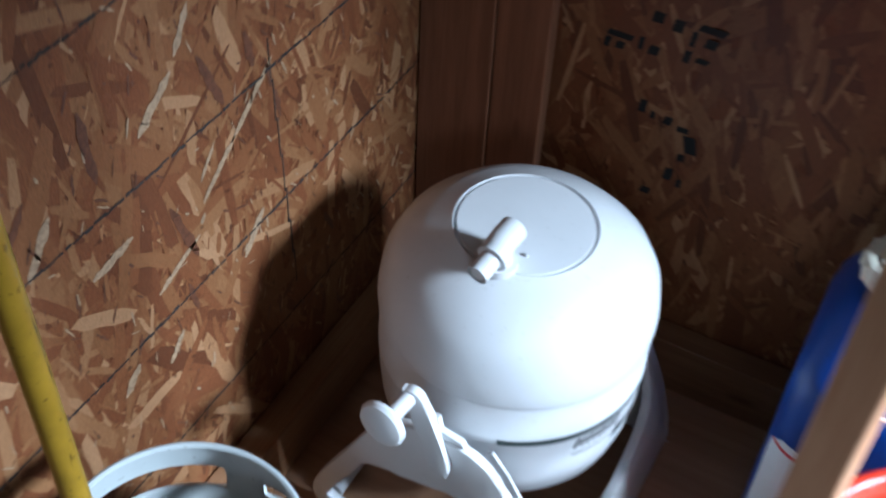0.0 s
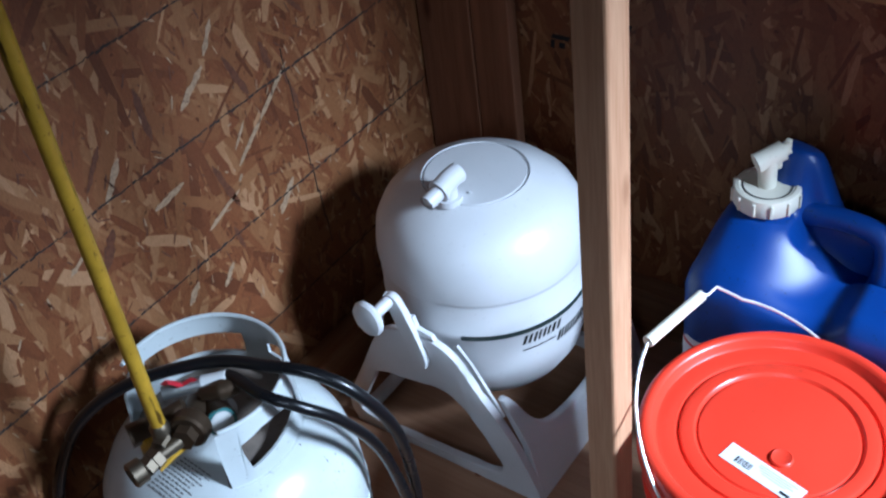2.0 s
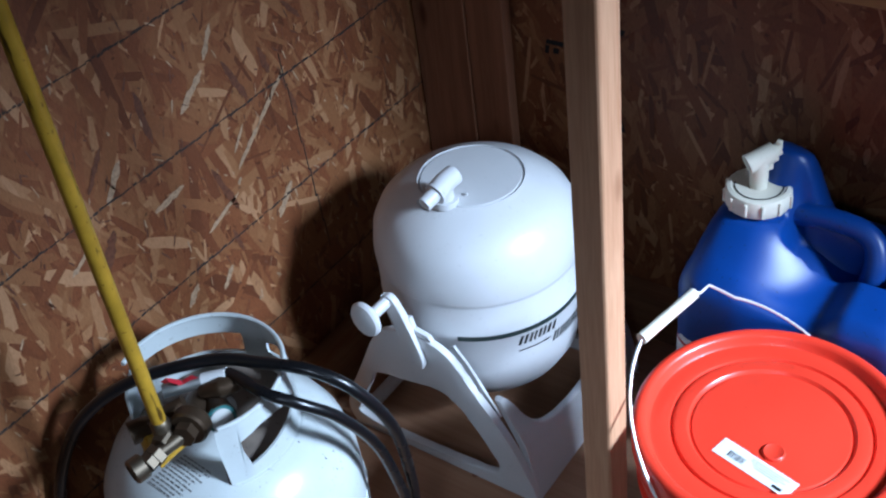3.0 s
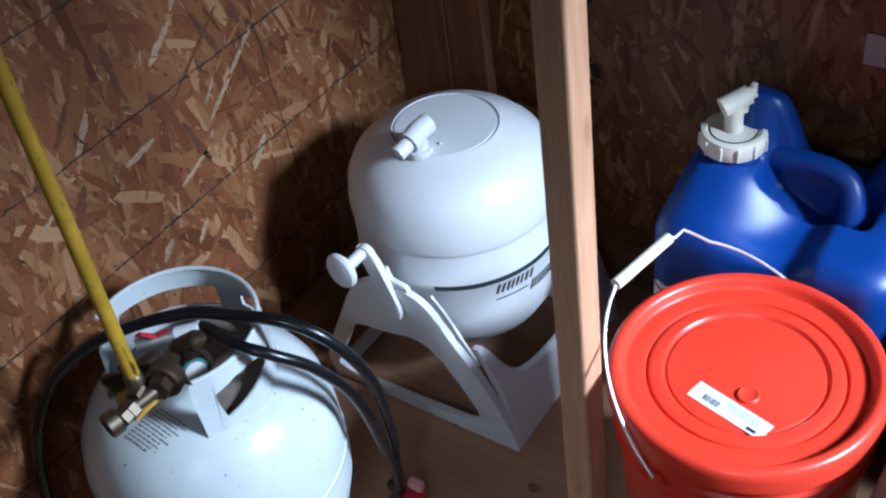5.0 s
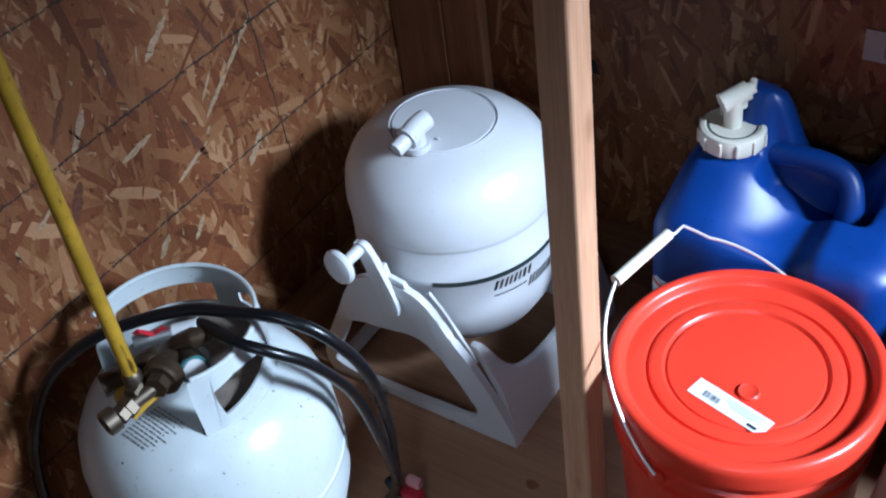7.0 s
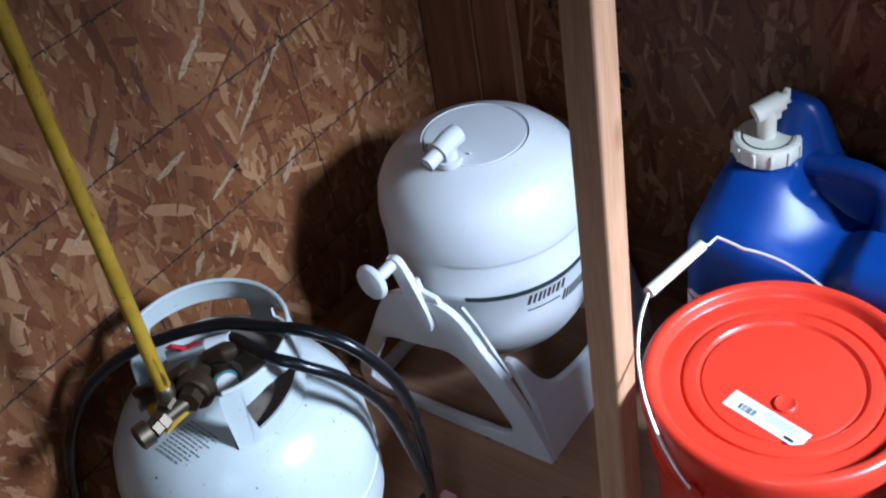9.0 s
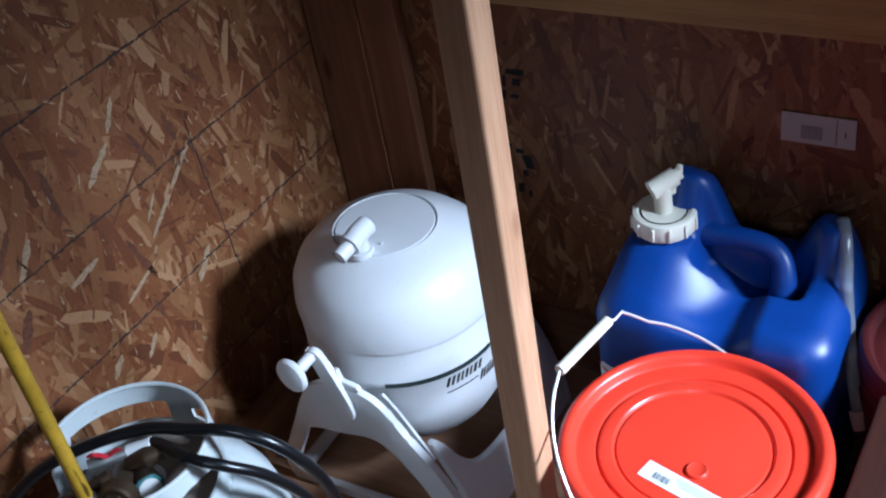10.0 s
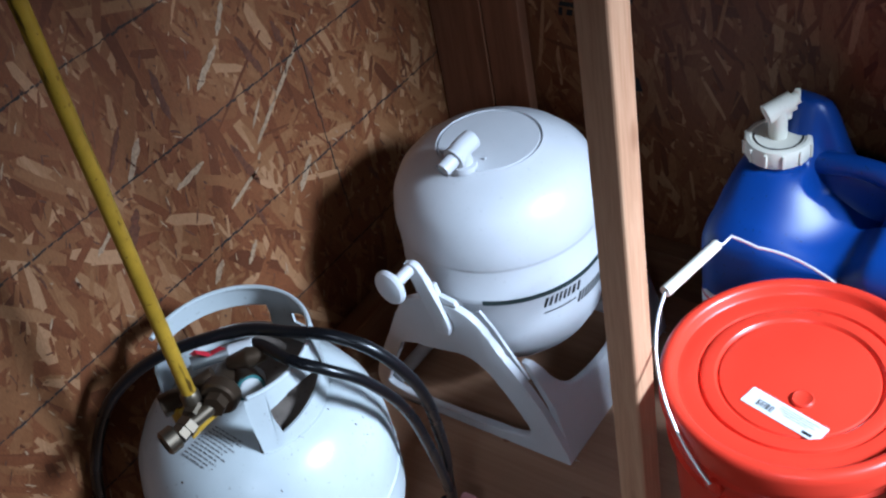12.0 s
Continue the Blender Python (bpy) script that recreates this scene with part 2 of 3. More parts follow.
def smooth2(points, n=6):
    """A closed smooth loop in 2D through the points; a doubled point stays a corner."""
    out = []
    m = len(points)
    for k in range(m):
        a, b, c, d = (Vector((*points[(k + j) % m], 0)) for j in (-1, 0, 1, 2))
        if (b - c).length < 1e-6:
            continue
        for s in range(n):
            t = s / n
            q = 0.5 * ((2 * b) + (c - a) * t + (2 * a - 5 * b + 4 * c - d) * t * t + (3 * b - a - 3 * c + d) * t**3)
            out.append((q.x, q.y))
    return out


def structure(name, bm, material, label, category="", smooth=False):
    return tagged(mesh_object(name, bm, material, smooth), label, category or name.split("_")[0], kind="structure")


def join(bms):
    out = bmesh.new()
    for b in bms:
        me = bpy.data.meshes.new("tmp")
        b.to_mesh(me)
        b.free()
        out.from_mesh(me)
        bpy.data.meshes.remove(me)
    return out


# ---- the shed ----
X1, Y0, H = 2.62, -2.62, 2.30
structure("floor", box((-0.012, Y0 - 0.1, -0.018), (X1 + 0.1, 0.012, 0.0)), PLY, "worn plywood floor of a shed", "floor")
structure("wall_west", box((-0.012, Y0, 0.0), (0.0, 0.012, H)), OSB, "oriented strand board wall with dark chalk lines", "wall")
structure("wall_north", box((0.0, 0.0, 0.0), (X1, 0.012, H)), OSB, "oriented strand board wall in shade", "wall")
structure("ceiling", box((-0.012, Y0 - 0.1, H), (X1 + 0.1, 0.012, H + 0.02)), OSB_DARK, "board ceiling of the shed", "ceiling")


def wall_with_hole(place, a0, a1, h, lo, hi, z0, z1, thick):
    pieces = [((a0, 0), (lo, h)), ((hi, 0), (a1, h)), ((lo, 0), (hi, z0)), ((lo, z1), (hi, h))]
    bms = []
    for (u0, v0), (u1, v1) in pieces:
        if u1 - u0 > 1e-4 and v1 - v0 > 1e-4:
            p, q = place(u0, v0, 0), place(u1, v1, thick)
            bms.append(box([min(s, t) for s, t in zip(p, q)], [max(s, t) for s, t in zip(p, q)]))
    return join(bms)


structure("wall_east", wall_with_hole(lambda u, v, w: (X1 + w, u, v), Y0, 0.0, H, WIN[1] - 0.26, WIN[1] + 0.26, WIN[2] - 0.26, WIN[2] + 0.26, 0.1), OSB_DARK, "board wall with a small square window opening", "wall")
# the doorway is made up, as an opening for the fill
structure("wall_south", wall_with_hole(lambda u, v, w: (u, Y0 - w, v), -0.012, X1 + 0.1, H, 0.9, 1.7, 0.0, 1.98, 0.1), OSB_DARK, "unseen board wall with an added doorway", "wall")


def strands(rng, u0, u1, v0, v1, count, place, fixed=()):
    """Thin flakes pressed into a board, each a sliver with ragged ends."""
    verts, faces = [], []

    def sliver(cu, cv, ln, wd, ang, lift):
        ca, sa = math.cos(ang), math.sin(ang)
        n = 4
        up, down = [], []
        skew = rng.uniform(-0.5, 0.5)
        for k in range(n + 1):
            s = -0.5 + k / n
            e = 0.55 + 0.45 * min(1.0, 4 * (0.5 - abs(s)) + 0.15)
            j = 1 + rng.uniform(-0.22, 0.22)
            up.append((s * ln + skew * wd * 0.6, 0.5 * wd * e * j))
            down.append((s * ln - skew * wd * 0.6, -0.5 * wd * e * (2 - j)))
        loop = up + down[::-1]
        i = len(verts)
        for a, b in loop:
            verts.append(place(cu + ca * a - sa * b, cv + sa * a + ca * b, lift))
        faces.append(list(range(i, i + len(loop))))

    for k in range(count):
        ang = rng.gauss(math.pi / 2 + 0.15, 0.42) if rng.random() < 0.75 else rng.uniform(0, math.pi)
        ln = rng.uniform(0.016, 0.095) if rng.random() < 0.70 else rng.uniform(0.07, 0.15)
        wd = rng.uniform(0.002, 0.0145) * (0.45 + ln / 0.10)
        sliver(rng.uniform(u0, u1), rng.uniform(v0, v1), ln, wd, ang, 0.0003 + 0.0011 * k / count)
    return verts, faces


def strand_sheet(name, data, label):
    me = bpy.data.meshes.new(name)
    me.from_pydata(data[0], [], data[1])
    me.materials.append(STRANDS)
    return tagged(new(name, me), label, "wood strands", kind="stuff")


rng = random.Random(7)
strand_sheet("board_strands", strands(rng, -1.3, 0.0, 0.0, 1.15, 9500, lambda u, v, w: (w, u, v)), "overlapping wood strands pressed into a board wall")
strand_sheet("board_strands", strands(rng, 0.0, 1.5, 0.0, 0.95, 6000, lambda u, v, w: (u, -w, v)), "shaded wood strands pressed into a board wall")


def sliver_sheet(rows, color_name, color, label, rng):
    """Single long splinters on the west wall: rows of y0, z0, y1, z1, width."""
    verts, faces = [], []
    for y0, z0, y1, z1, w in rows:
        n = 9
        d = Vector((y1 - y0, z1 - z0)).normalized()
        i = len(verts)
        for sgn in (1, -1):
            for k in range(n + 1):
                t = k / n if sgn > 0 else 1 - k / n
                h = 0.5 * w * (0.25 + 0.75 * min(1, 5 * t, 5 * (1 - t))) * rng.uniform(0.55, 1.2)
                verts.append((0.0019, y0 + (y1 - y0) * t - d.y * h * sgn, z0 + (z1 - z0) * t + d.x * h * sgn))
        faces.append(list(range(i, len(verts))))
    m = mat(color_name, color, 0.5)
    g = noise_of(m, coords(m, (60, 60, 60)), 4.0, 4.0)
    wire(m, ramp(m, g, [(0.35, tuple(c * 0.6 for c in color)), (0.6, color)]), base(m))
    me = bpy.data.meshes.new("splinters")
    me.from_pydata(verts, [], faces)
    me.materials.append(m)
    return tagged(new("board_splinters", me), label, "wood splinters", kind="stuff")


PALE = [(-0.321, 0.569, -0.395, 0.512, 0.0081), (-0.388, 0.518, -0.445, 0.474, 0.0074), (-0.456, 0.442, -0.523, 0.418, 0.0074), (-0.594, 0.502, -0.540, 0.510, 0.011), (-0.356, 0.397, -0.394, 0.355, 0.0121), (-0.430, 0.690, -0.455, 0.650, 0.010), (-0.462, 0.640, -0.512, 0.602, 0.0121), (-0.418, 0.532, -0.445, 0.500, 0.0047), (-0.445, 0.462, -0.452, 0.452, 0.0054), (-0.70, 0.52, -0.735, 0.50, 0.0081), (-0.565, 0.36, -0.590, 0.335, 0.012), (-0.50, 0.345, -0.525, 0.318, 0.0081), (-0.62, 0.60, -0.655, 0.555, 0.012)]
DARKS = [(-0.332, 0.575, -0.326, 0.535, 0.006), (-0.320, 0.528, -0.314, 0.490, 0.008), (-0.570, 0.668, -0.566, 0.592, 0.011), (-0.428, 0.634, -0.399, 0.562, 0.011), (-0.490, 0.503, -0.462, 0.418, 0.013), (-0.482, 0.396, -0.474, 0.352, 0.009), (-0.246, 0.30, -0.228, 0.26, 0.009), (-0.64, 0.63, -0.675, 0.585, 0.008), (-0.66, 0.52, -0.69, 0.47, 0.016), (-0.36, 0.62, -0.35, 0.575, 0.012), (-0.30, 0.66, -0.27, 0.62, 0.008)]
for k in range(480):
    y, z, a, ln = rng.uniform(-1.1, -0.02), rng.uniform(0.05, 1.0), rng.gauss(math.pi / 2 + 0.1, 0.5), rng.uniform(0.004, 0.026)
    DARKS.append((y, z, y + ln * math.cos(a), z + ln * math.sin(a), rng.uniform(0.0012, 0.0035)))
for k in range(330):
    y, z, a, ln = rng.uniform(-1.1, -0.02), rng.uniform(0.05, 1.0), rng.gauss(math.pi / 2 + 0.3, 0.5), rng.uniform(0.004, 0.022)
    PALE.append((y, z, y + ln * math.cos(a), z + ln * math.sin(a), rng.uniform(0.001, 0.003)))
sliver_sheet(PALE, "pale_splinter", (0.36, 0.235, 0.14), "pale torn splinters in the board wall", rng)
sliver_sheet(DARKS, "dark_splinter", (0.12, 0.042, 0.020), "dark red-brown splinters in the board wall", rng)


def chalk(z, y0, y1, rng):
    """A hand-snapped dark line, broken and uneven."""
    bm = bmesh.new()
    y = y0
    while y < y1:
        ln = rng.uniform(0.003, 0.012)
        w = rng.uniform(0.0009, 0.0023)
        dz = rng.uniform(-0.0011, 0.0011)
        vs = [bm.verts.new((0.0022, a, z + dz + b)) for a, b in ((y, -w), (y + ln, -w * 0.8), (y + ln, w), (y, w * 0.8))]
        bm.faces.new(vs)
        y += ln * rng.uniform(0.8, 1.3)
    return bm


for z in (0.20, 0.381, 0.557, 0.735, 0.91):
    structure("trim_chalk_line", chalk(z, -1.3, -0.03, rng), LINE, "dark snapped chalk line on the board wall", "chalk line")

structure("trim_crack", join([box((0.0, -0.3255 + 0.0030 * k - 0.0008, 0.54 - 0.05 * k), (0.0021, -0.3255 + 0.0030 * k + 0.0006, 0.592 - 0.05 * k)) for k in range(7)]), LINE, "thin dark vertical crack in the board wall", "crack")
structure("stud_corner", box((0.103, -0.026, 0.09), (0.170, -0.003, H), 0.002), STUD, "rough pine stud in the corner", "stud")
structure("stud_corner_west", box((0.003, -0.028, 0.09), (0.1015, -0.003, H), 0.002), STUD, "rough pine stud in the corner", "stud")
# added out of view: keeps window light off the jug's rear and the corner
structure("stud_north", box((1.200, -0.125, 0.09), (1.238, -0.003, H), 0.002), STUD, "unseen pine stud added to block window light", "stud")
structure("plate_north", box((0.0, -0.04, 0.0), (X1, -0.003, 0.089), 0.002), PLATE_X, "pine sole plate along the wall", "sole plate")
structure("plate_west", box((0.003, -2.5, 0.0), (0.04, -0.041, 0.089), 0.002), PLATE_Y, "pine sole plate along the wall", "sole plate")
structure("ledger_north", box((0.172, -0.04, 0.662), (1.198, -0.003, 0.751), 0.002), LEDGER, "pale pine ledger board on the wall", "ledger")

post_mesh = box((0.576, -0.526, 0.0), (0.612, -0.497, H), 0.003)
for v in post_mesh.verts:
    v.co.x += 0.25 * (v.co.y + 0.526)
structure("post", post_mesh, POST, "rough sawn pine post with knots", "post")


def bar_on_wall(name, rows, material, label, category):
    """Flat marks on the north wall: rows of x, z, width, height, slant."""
    bm = bmesh.new()
    for x, z, w, h, sl in rows:
        bm.faces.new([bm.verts.new((a, -0.0024, b)) for a, b in ((x, z), (x + w, z), (x + w + sl, z + h), (x + sl, z + h))])
    return tagged(mesh_object(name, bm, material, False), label, category, kind="structure")


bar_on_wall("trim_stamp", [(0.328, 0.530, 0.030, 0.009, 0.004), (0.322, 0.508, 0.006, 0.020, 0.002), (0.338, 0.512, 0.013, 0.012, 0.003), (0.300, 0.520, 0.012, 0.016, 0.002), (0.276, 0.524, 0.013, 0.014, 0.002), (0.228, 0.490, 0.030, 0.008, 0.003), (0.226, 0.474, 0.007, 0.014, 0.002), (0.240, 0.476, 0.010, 0.010, 0.002), (0.266, 0.484, 0.006, 0.017, 0.001), (0.278, 0.482, 0.012, 0.012, 0.002), (0.318, 0.486, 0.008, 0.016, 0.002), (0.332, 0.490, 0.014, 0.007, 0.003)], INK, "smudged black mill stamp on the board wall", "stamp")
bar_on_wall("trim_stamp", [(0.330, 0.392, 0.014, 0.008, 0.0), (0.345, 0.366, 0.015, 0.024, -0.006), (0.312, 0.396, 0.010, 0.012, 0.002), (0.338, 0.352, 0.008, 0.01, 0.0), (0.280, 0.402, 0.009, 0.018, 0.002), (0.296, 0.398, 0.006, 0.010, 0.0), (0.326, 0.318, 0.010, 0.018, 0.002), (0.344, 0.312, 0.006, 0.012, 0.0), (0.302, 0.286, 0.012, 0.010, 0.002)], INK, "smudged black mill stamp on the board wall", "stamp")

sticker = thing("wall_sticker", "white printed sticker stapled on the board wall", "sticker", (0.7820, 0.0, 0.5080))
part("sheet", box((0.7345, -0.0042, 0.4885), (0.8295, -0.0030, 0.5325)), PAPER_DIM, sticker)
for k in range(9):
    part("print_bar", box((0.7605 + 0.0031 * k, -0.0048, 0.4960), (0.7605 + 0.0031 * k + 0.0022, -0.0043, 0.5160)), FADED, sticker)
part("print_bar", box((0.8050, -0.0048, 0.4920), (0.8058, -0.0043, 0.5290)), INK, sticker)
part("print_bar", box((0.8160, -0.0048, 0.5050), (0.8175, -0.0043, 0.5130)), INK, sticker)

# ---- hand-cranked washing drum in its stand ----
DC = (0.262, -0.267)
washer = thing("drum_washer", "white plastic hand-cranked washing drum standing upside down", "washing drum", (DC[0], DC[1], 0))
prof = [(0.0, 0.0886), (0.080, 0.0886), (0.087, 0.092), (0.089, 0.102), (0.100, 0.109), (0.120, 0.127), (0.136, 0.154), (0.1445, 0.190), (0.1475, 0.225), (0.1480, 0.254), (0.1488, 0.2555), (0.1488, 0.2665), (0.1480, 0.268), (0.1480, 0.3140), (0.1479, 0.3166), (0.1486, 0.3176), (0.1490, 0.3210), (0.1497, 0.332), (0.1490, 0.343), (0.1450, 0.3685), (0.1352, 0.3885), (0.1180, 0.4060), (0.0980, 0.4180), (0.0830, 0.4250), (0.0765, 0.4290), (0.0745, 0.4300), (0.0735, 0.4270), (0.0712, 0.4270), (0.0702, 0.4302), (0.040, 0.4318), (0.0, 0.4323)]
drum = part("drum", lathe(prof, (*DC, 0), 112), WHITE, washer)


def band(r, z0, z1, a0, a1, center, steps=40):
    bm = bmesh.new()
    lo, hi = [], []
    for k in range(steps + 1):
        a = a0 + (a1 - a0) * k / steps
        lo.append(bm.verts.new((center[0] + r * math.cos(a), center[1] + r * math.sin(a), z0)))
        hi.append(bm.verts.new((center[0] + r * math.cos(a), center[1] + r * math.sin(a), z1)))
    for k in range(steps):
        bm.faces.new((lo[k], lo[k + 1], hi[k + 1], hi[k]))
    return bm


def patch_on_drum(cells):
    """Slanted printed blocks on the drum: rows of start angle, end angle, top, bottom, slant in degrees."""
    bm = bmesh.new()
    for a0, a1, z1, z0, sl in cells:
        n = max(2, int(abs(a1 - a0)))
        rad = 0.1478
        top = [bm.verts.new((DC[0] + (rad + 0.0006) * math.cos(radians(a0 + (a1 - a0) * k / n)), DC[1] + (rad + 0.0006) * math.sin(radians(a0 + (a1 - a0) * k / n)), z1)) for k in range(n + 1)]
        low = [bm.verts.new((DC[0] + (rad - 0.0002) * math.cos(radians(a0 + sl + (a1 - a0) * k / n)), DC[1] + (rad - 0.0002) * math.sin(radians(a0 + sl + (a1 - a0) * k / n)), z0)) for k in range(n + 1)]
        for k in range(n):
            bm.faces.new((low[k], low[k + 1], top[k + 1], top[k]))
    return bm


part("stripe", band(0.1493, 0.2570, 0.2652, radians(-70), radians(65), DC), GREENBAND, drum, "dark green stripe")
TXT_START = -36.0
BLOCKS = []
a = TXT_START
for w in (5.6, 5.0, 5.4, 6.6):
    BLOCKS += [(a, a + w * 0.34, 0.2515, 0.2345, -2.2), (a + w * 0.55, a + w * 0.86, 0.2515, 0.2345, -2.2)]
    a += w * 1.10
BLOCKS += [(TXT_START - 2, TXT_START + 18.5, 0.2270, 0.2238, 0.0)]
a = TXT_START + 21.5
for w in (4.6, 4.2, 4.6, 4.6, 5.0):
    BLOCKS += [(a, a + w * 0.34, 0.2315, 0.2145, -2.2), (a + w * 0.55, a + w * 0.86, 0.2315, 0.2145, -2.2)]
    a += w * 1.12
for row in BLOCKS:
    part("print_bar", patch_on_drum([row]), INK, drum, "slanted dark print")
part("tap", join([tube([(0.264, -0.3330, 0.428), (0.264, -0.3330, 0.437)], 0.0185, 24), tube([(0.264, -0.3330, 0.43), (0.264, -0.3330, 0.459)], 0.0130, 20), tube(smooth_path([(0.266, -0.3100, 0.4600), (0.264, -0.3310, 0.4590), (0.2645, -0.3500, 0.4560)]), 0.0145, 20)]), WHITE, washer, "white drain tap")
part("tap_nozzle", join([tube([(0.2645, -0.3490, 0.4560), (0.2640, -0.3530, 0.4553)], 0.0160, 20), tube([(0.2642, -0.3510, 0.4556), (0.2605, -0.3750, 0.4510)], 0.0108, 20, False), tube([(0.2607, -0.3735, 0.4513), (0.2642, -0.3510, 0.4556)], 0.0085, 20)]), WHITE, washer)
part("pin", lathe([(0, 0), (0.0022, 0), (0.0022, 0.002), (0, 0.0025)], (0.283, -0.3100, 0.4325), 12), WHITE, washer)

SIDE = [(0.094, 0.050), (0.098, 0.004), (0.098, 0.0), (0.12, 0.0), (0.28, 0.0), (0.431, 0.0), (0.435, 0.0), (0.430, 0.030), (0.406, 0.100), (0.380, 0.152), (0.352, 0.196), (0.334, 0.230), (0.318, 0.254), (0.294, 0.268), (0.256, 0.272), (0.214, 0.262), (0.186, 0.236), (0.148, 0.162)]
HOLE = [(0.157, 0.126), (0.174, 0.152), (0.230, 0.165), (0.285, 0.172), (0.314, 0.158), (0.342, 0.122), (0.366, 0.076), (0.373, 0.046), (0.350, 0.027), (0.25, 0.019), (0.16, 0.019), (0.117, 0.031), (0.119, 0.051)]


def side_frame(y, sign):
    return plate(smooth2(SIDE), [smooth2(HOLE)], lambda u, v, w: (u, y - sign * (0.06 * v + w), v), 0.012, 0.0025)


near = part("side_frame", side_frame(-0.413, 1), WHITE, washer)
far = part("side_frame", side_frame(-0.121, -1), WHITE, washer)


def flange(y0, y1):
    """The inward lip that stiffens a side frame: along the cross bar, the front leg and the base."""
    bars = []
    for (x0, z0), (x1, z1) in (((0.170, 0.182), (0.318, 0.188)), ((0.378, 0.150), (0.332, 0.230)), ((0.332, 0.230), (0.312, 0.256)), ((0.110, 0.012), (0.420, 0.012))):
        b = box((0, y0, -0.004), (1, y1, 0.004))
        d = Vector((x1 - x0, 0, z1 - z0))
        n = Vector((-d.z, 0, d.x)).normalized()
        for v in b.verts:
            v.co = Vector((x0, 0, z0)) + d * v.co.x + n * v.co.z + Vector((0, v.co.y, 0))
        bars.append(b)
    return join(bars)


part("flange", flange(-0.421, -0.417), WHITE, near)
part("flange", flange(-0.117, -0.113), WHITE, far)
PANEL = [(-0.4150, 0.0), (-0.4150, 0.0), (-0.1180, 0.0), (-0.1180, 0.0), (-0.1180, 0.10), (-0.1189, 0.175), (-0.1189, 0.175), (-0.1315, 0.172), (-0.1495, 0.128), (-0.1837, 0.098), (-0.2665, 0.086), (-0.3493, 0.098), (-0.3835, 0.128), (-0.4015, 0.172), (-0.4141, 0.175), (-0.4141, 0.175), (-0.4150, 0.10)]
part("front_panel", plate(smooth2(PANEL), [], lambda u, v, w: (0.4355 - v * v * 1.55 - v * 0.05 - w, u, v), 0.012, 0.002), WHITE, washer)
part("rear_bar", tube([(0.112, -0.41, 0.02), (0.112, -0.125, 0.02)], 0.011, 12), WHITE, washer)
part("axle", tube([(0.262, -0.440, 0.238), (0.262, -0.414, 0.238)], 0.013, 20), WHITE, washer)
crank_arm = plate(smooth2([(0.257, 0.221), (0.277, 0.221), (0.277, 0.221), (0.278, 0.245), (0.251, 0.322), (0.239, 0.338), (0.227, 0.336), (0.225, 0.326), (0.251, 0.250)]), [], lambda u, v, w: (u, -0.438 - w, v), 0.011, 0.002)
crank = part("crank", crank_arm, WHITE, washer, "white crank arm")
part("crank_knob", join([lathe([(0, -0.006), (0.021, -0.0055), (0.0255, -0.002), (0.0262, 0.002), (0.024, 0.006), (0.015, 0.0095), (0, 0.0105)], (0.223, -0.482, 0.321), 36, (-0.12, -1, 0.05)), tube([(0.232, -0.446, 0.328), (0.226, -0.477, 0.322)], 0.0085, 16)]), WHITE, crank)
part("latch_fin", plate([(0.244, 0.268), (0.289, 0.266), (0.285, 0.274), (0.261, 0.279), (0.257, 0.297), (0.251, 0.296)], [], lambda u, v, w: (u + 0.004, -0.440 + w, v + 0.006), 0.008, 0.0015), WHITE, washer)

# ---- red buckets ----
BC = (0.760, -0.4205)


def bucket_thing(c, label, radius=0.155, height=0.345, skin=RED):
    k, hz = radius / 0.155, height - 0.345
    b = thing("bucket", label, "bucket", (*c, 0), "red buckets")
    part("body", lathe([(0, 0), (0.126 * k, 0), (0.130 * k, 0.005), (0.1445 * k, 0.255 + hz), (0.150 * k, 0.257 + hz), (0.1505 * k, 0.262 + hz), (0.1455 * k, 0.265 + hz), (0.1462 * k, 0.285 + hz), (0.151 * k, 0.287 + hz), (0.1515 * k, 0.292 + hz), (0.148 * k, 0.296 + hz), (0.148 * k, 0.318 + hz), (0.14 * k, 0.32 + hz), (0.0, 0.32 + hz)], (*c, 0), 96), skin, b)
    rings = [(0.0, 0.3315), (0.083, 0.3315), (0.0870, 0.3310), (0.0886, 0.3288), (0.0902, 0.3290), (0.0918, 0.3314), (0.0935, 0.3330), (0.1050, 0.3336), (0.1082, 0.3323), (0.1096, 0.3290), (0.1116, 0.3290), (0.1134, 0.3322), (0.124, 0.3334), (0.1300, 0.3322), (0.1345, 0.3325), (0.1372, 0.3355), (0.1392, 0.3410), (0.1420, 0.3445), (0.146, 0.3455), (0.151, 0.3445), (0.1548, 0.3405), (0.1565, 0.333), (0.1565, 0.3145), (0.1530, 0.3145), (0.151, 0.3205), (0.0, 0.3205)]
    return b, part("lid", lathe([(r * k, z + hz) for r, z in rings], (*c, 0), 128), skin, b, "lid with moulded rings")


bucket, lid = bucket_thing(BC, "red plastic bucket with a closed lid beside the post")
part("lid_nub", lathe([(0, 0.3310), (0.0130, 0.3310), (0.0125, 0.3342), (0.0110, 0.3352), (0.0090, 0.3340), (0, 0.3332)], (0.7765, -0.4525, 0), 32), RED, lid)
U, V = Vector((0.0960, -0.0245, 0)).normalized(), Vector((0.0062, 0.0243, 0)).normalized()
O = Vector((0.7665, -0.4810, 0.3320))


def on_lid(u0, u1, v0, v1, h0, h1):
    bm = box((u0, v0, h0), (u1, v1, h1))
    for q in bm.verts:
        q.co = O + U * q.co.x + V * q.co.y + Vector((0, 0, q.co.z))
    return bm


label = part("price_label", on_lid(-0.049, 0.049, -0.0128, 0.0128, 0, 0.0005), PAPER, lid, "white price label")
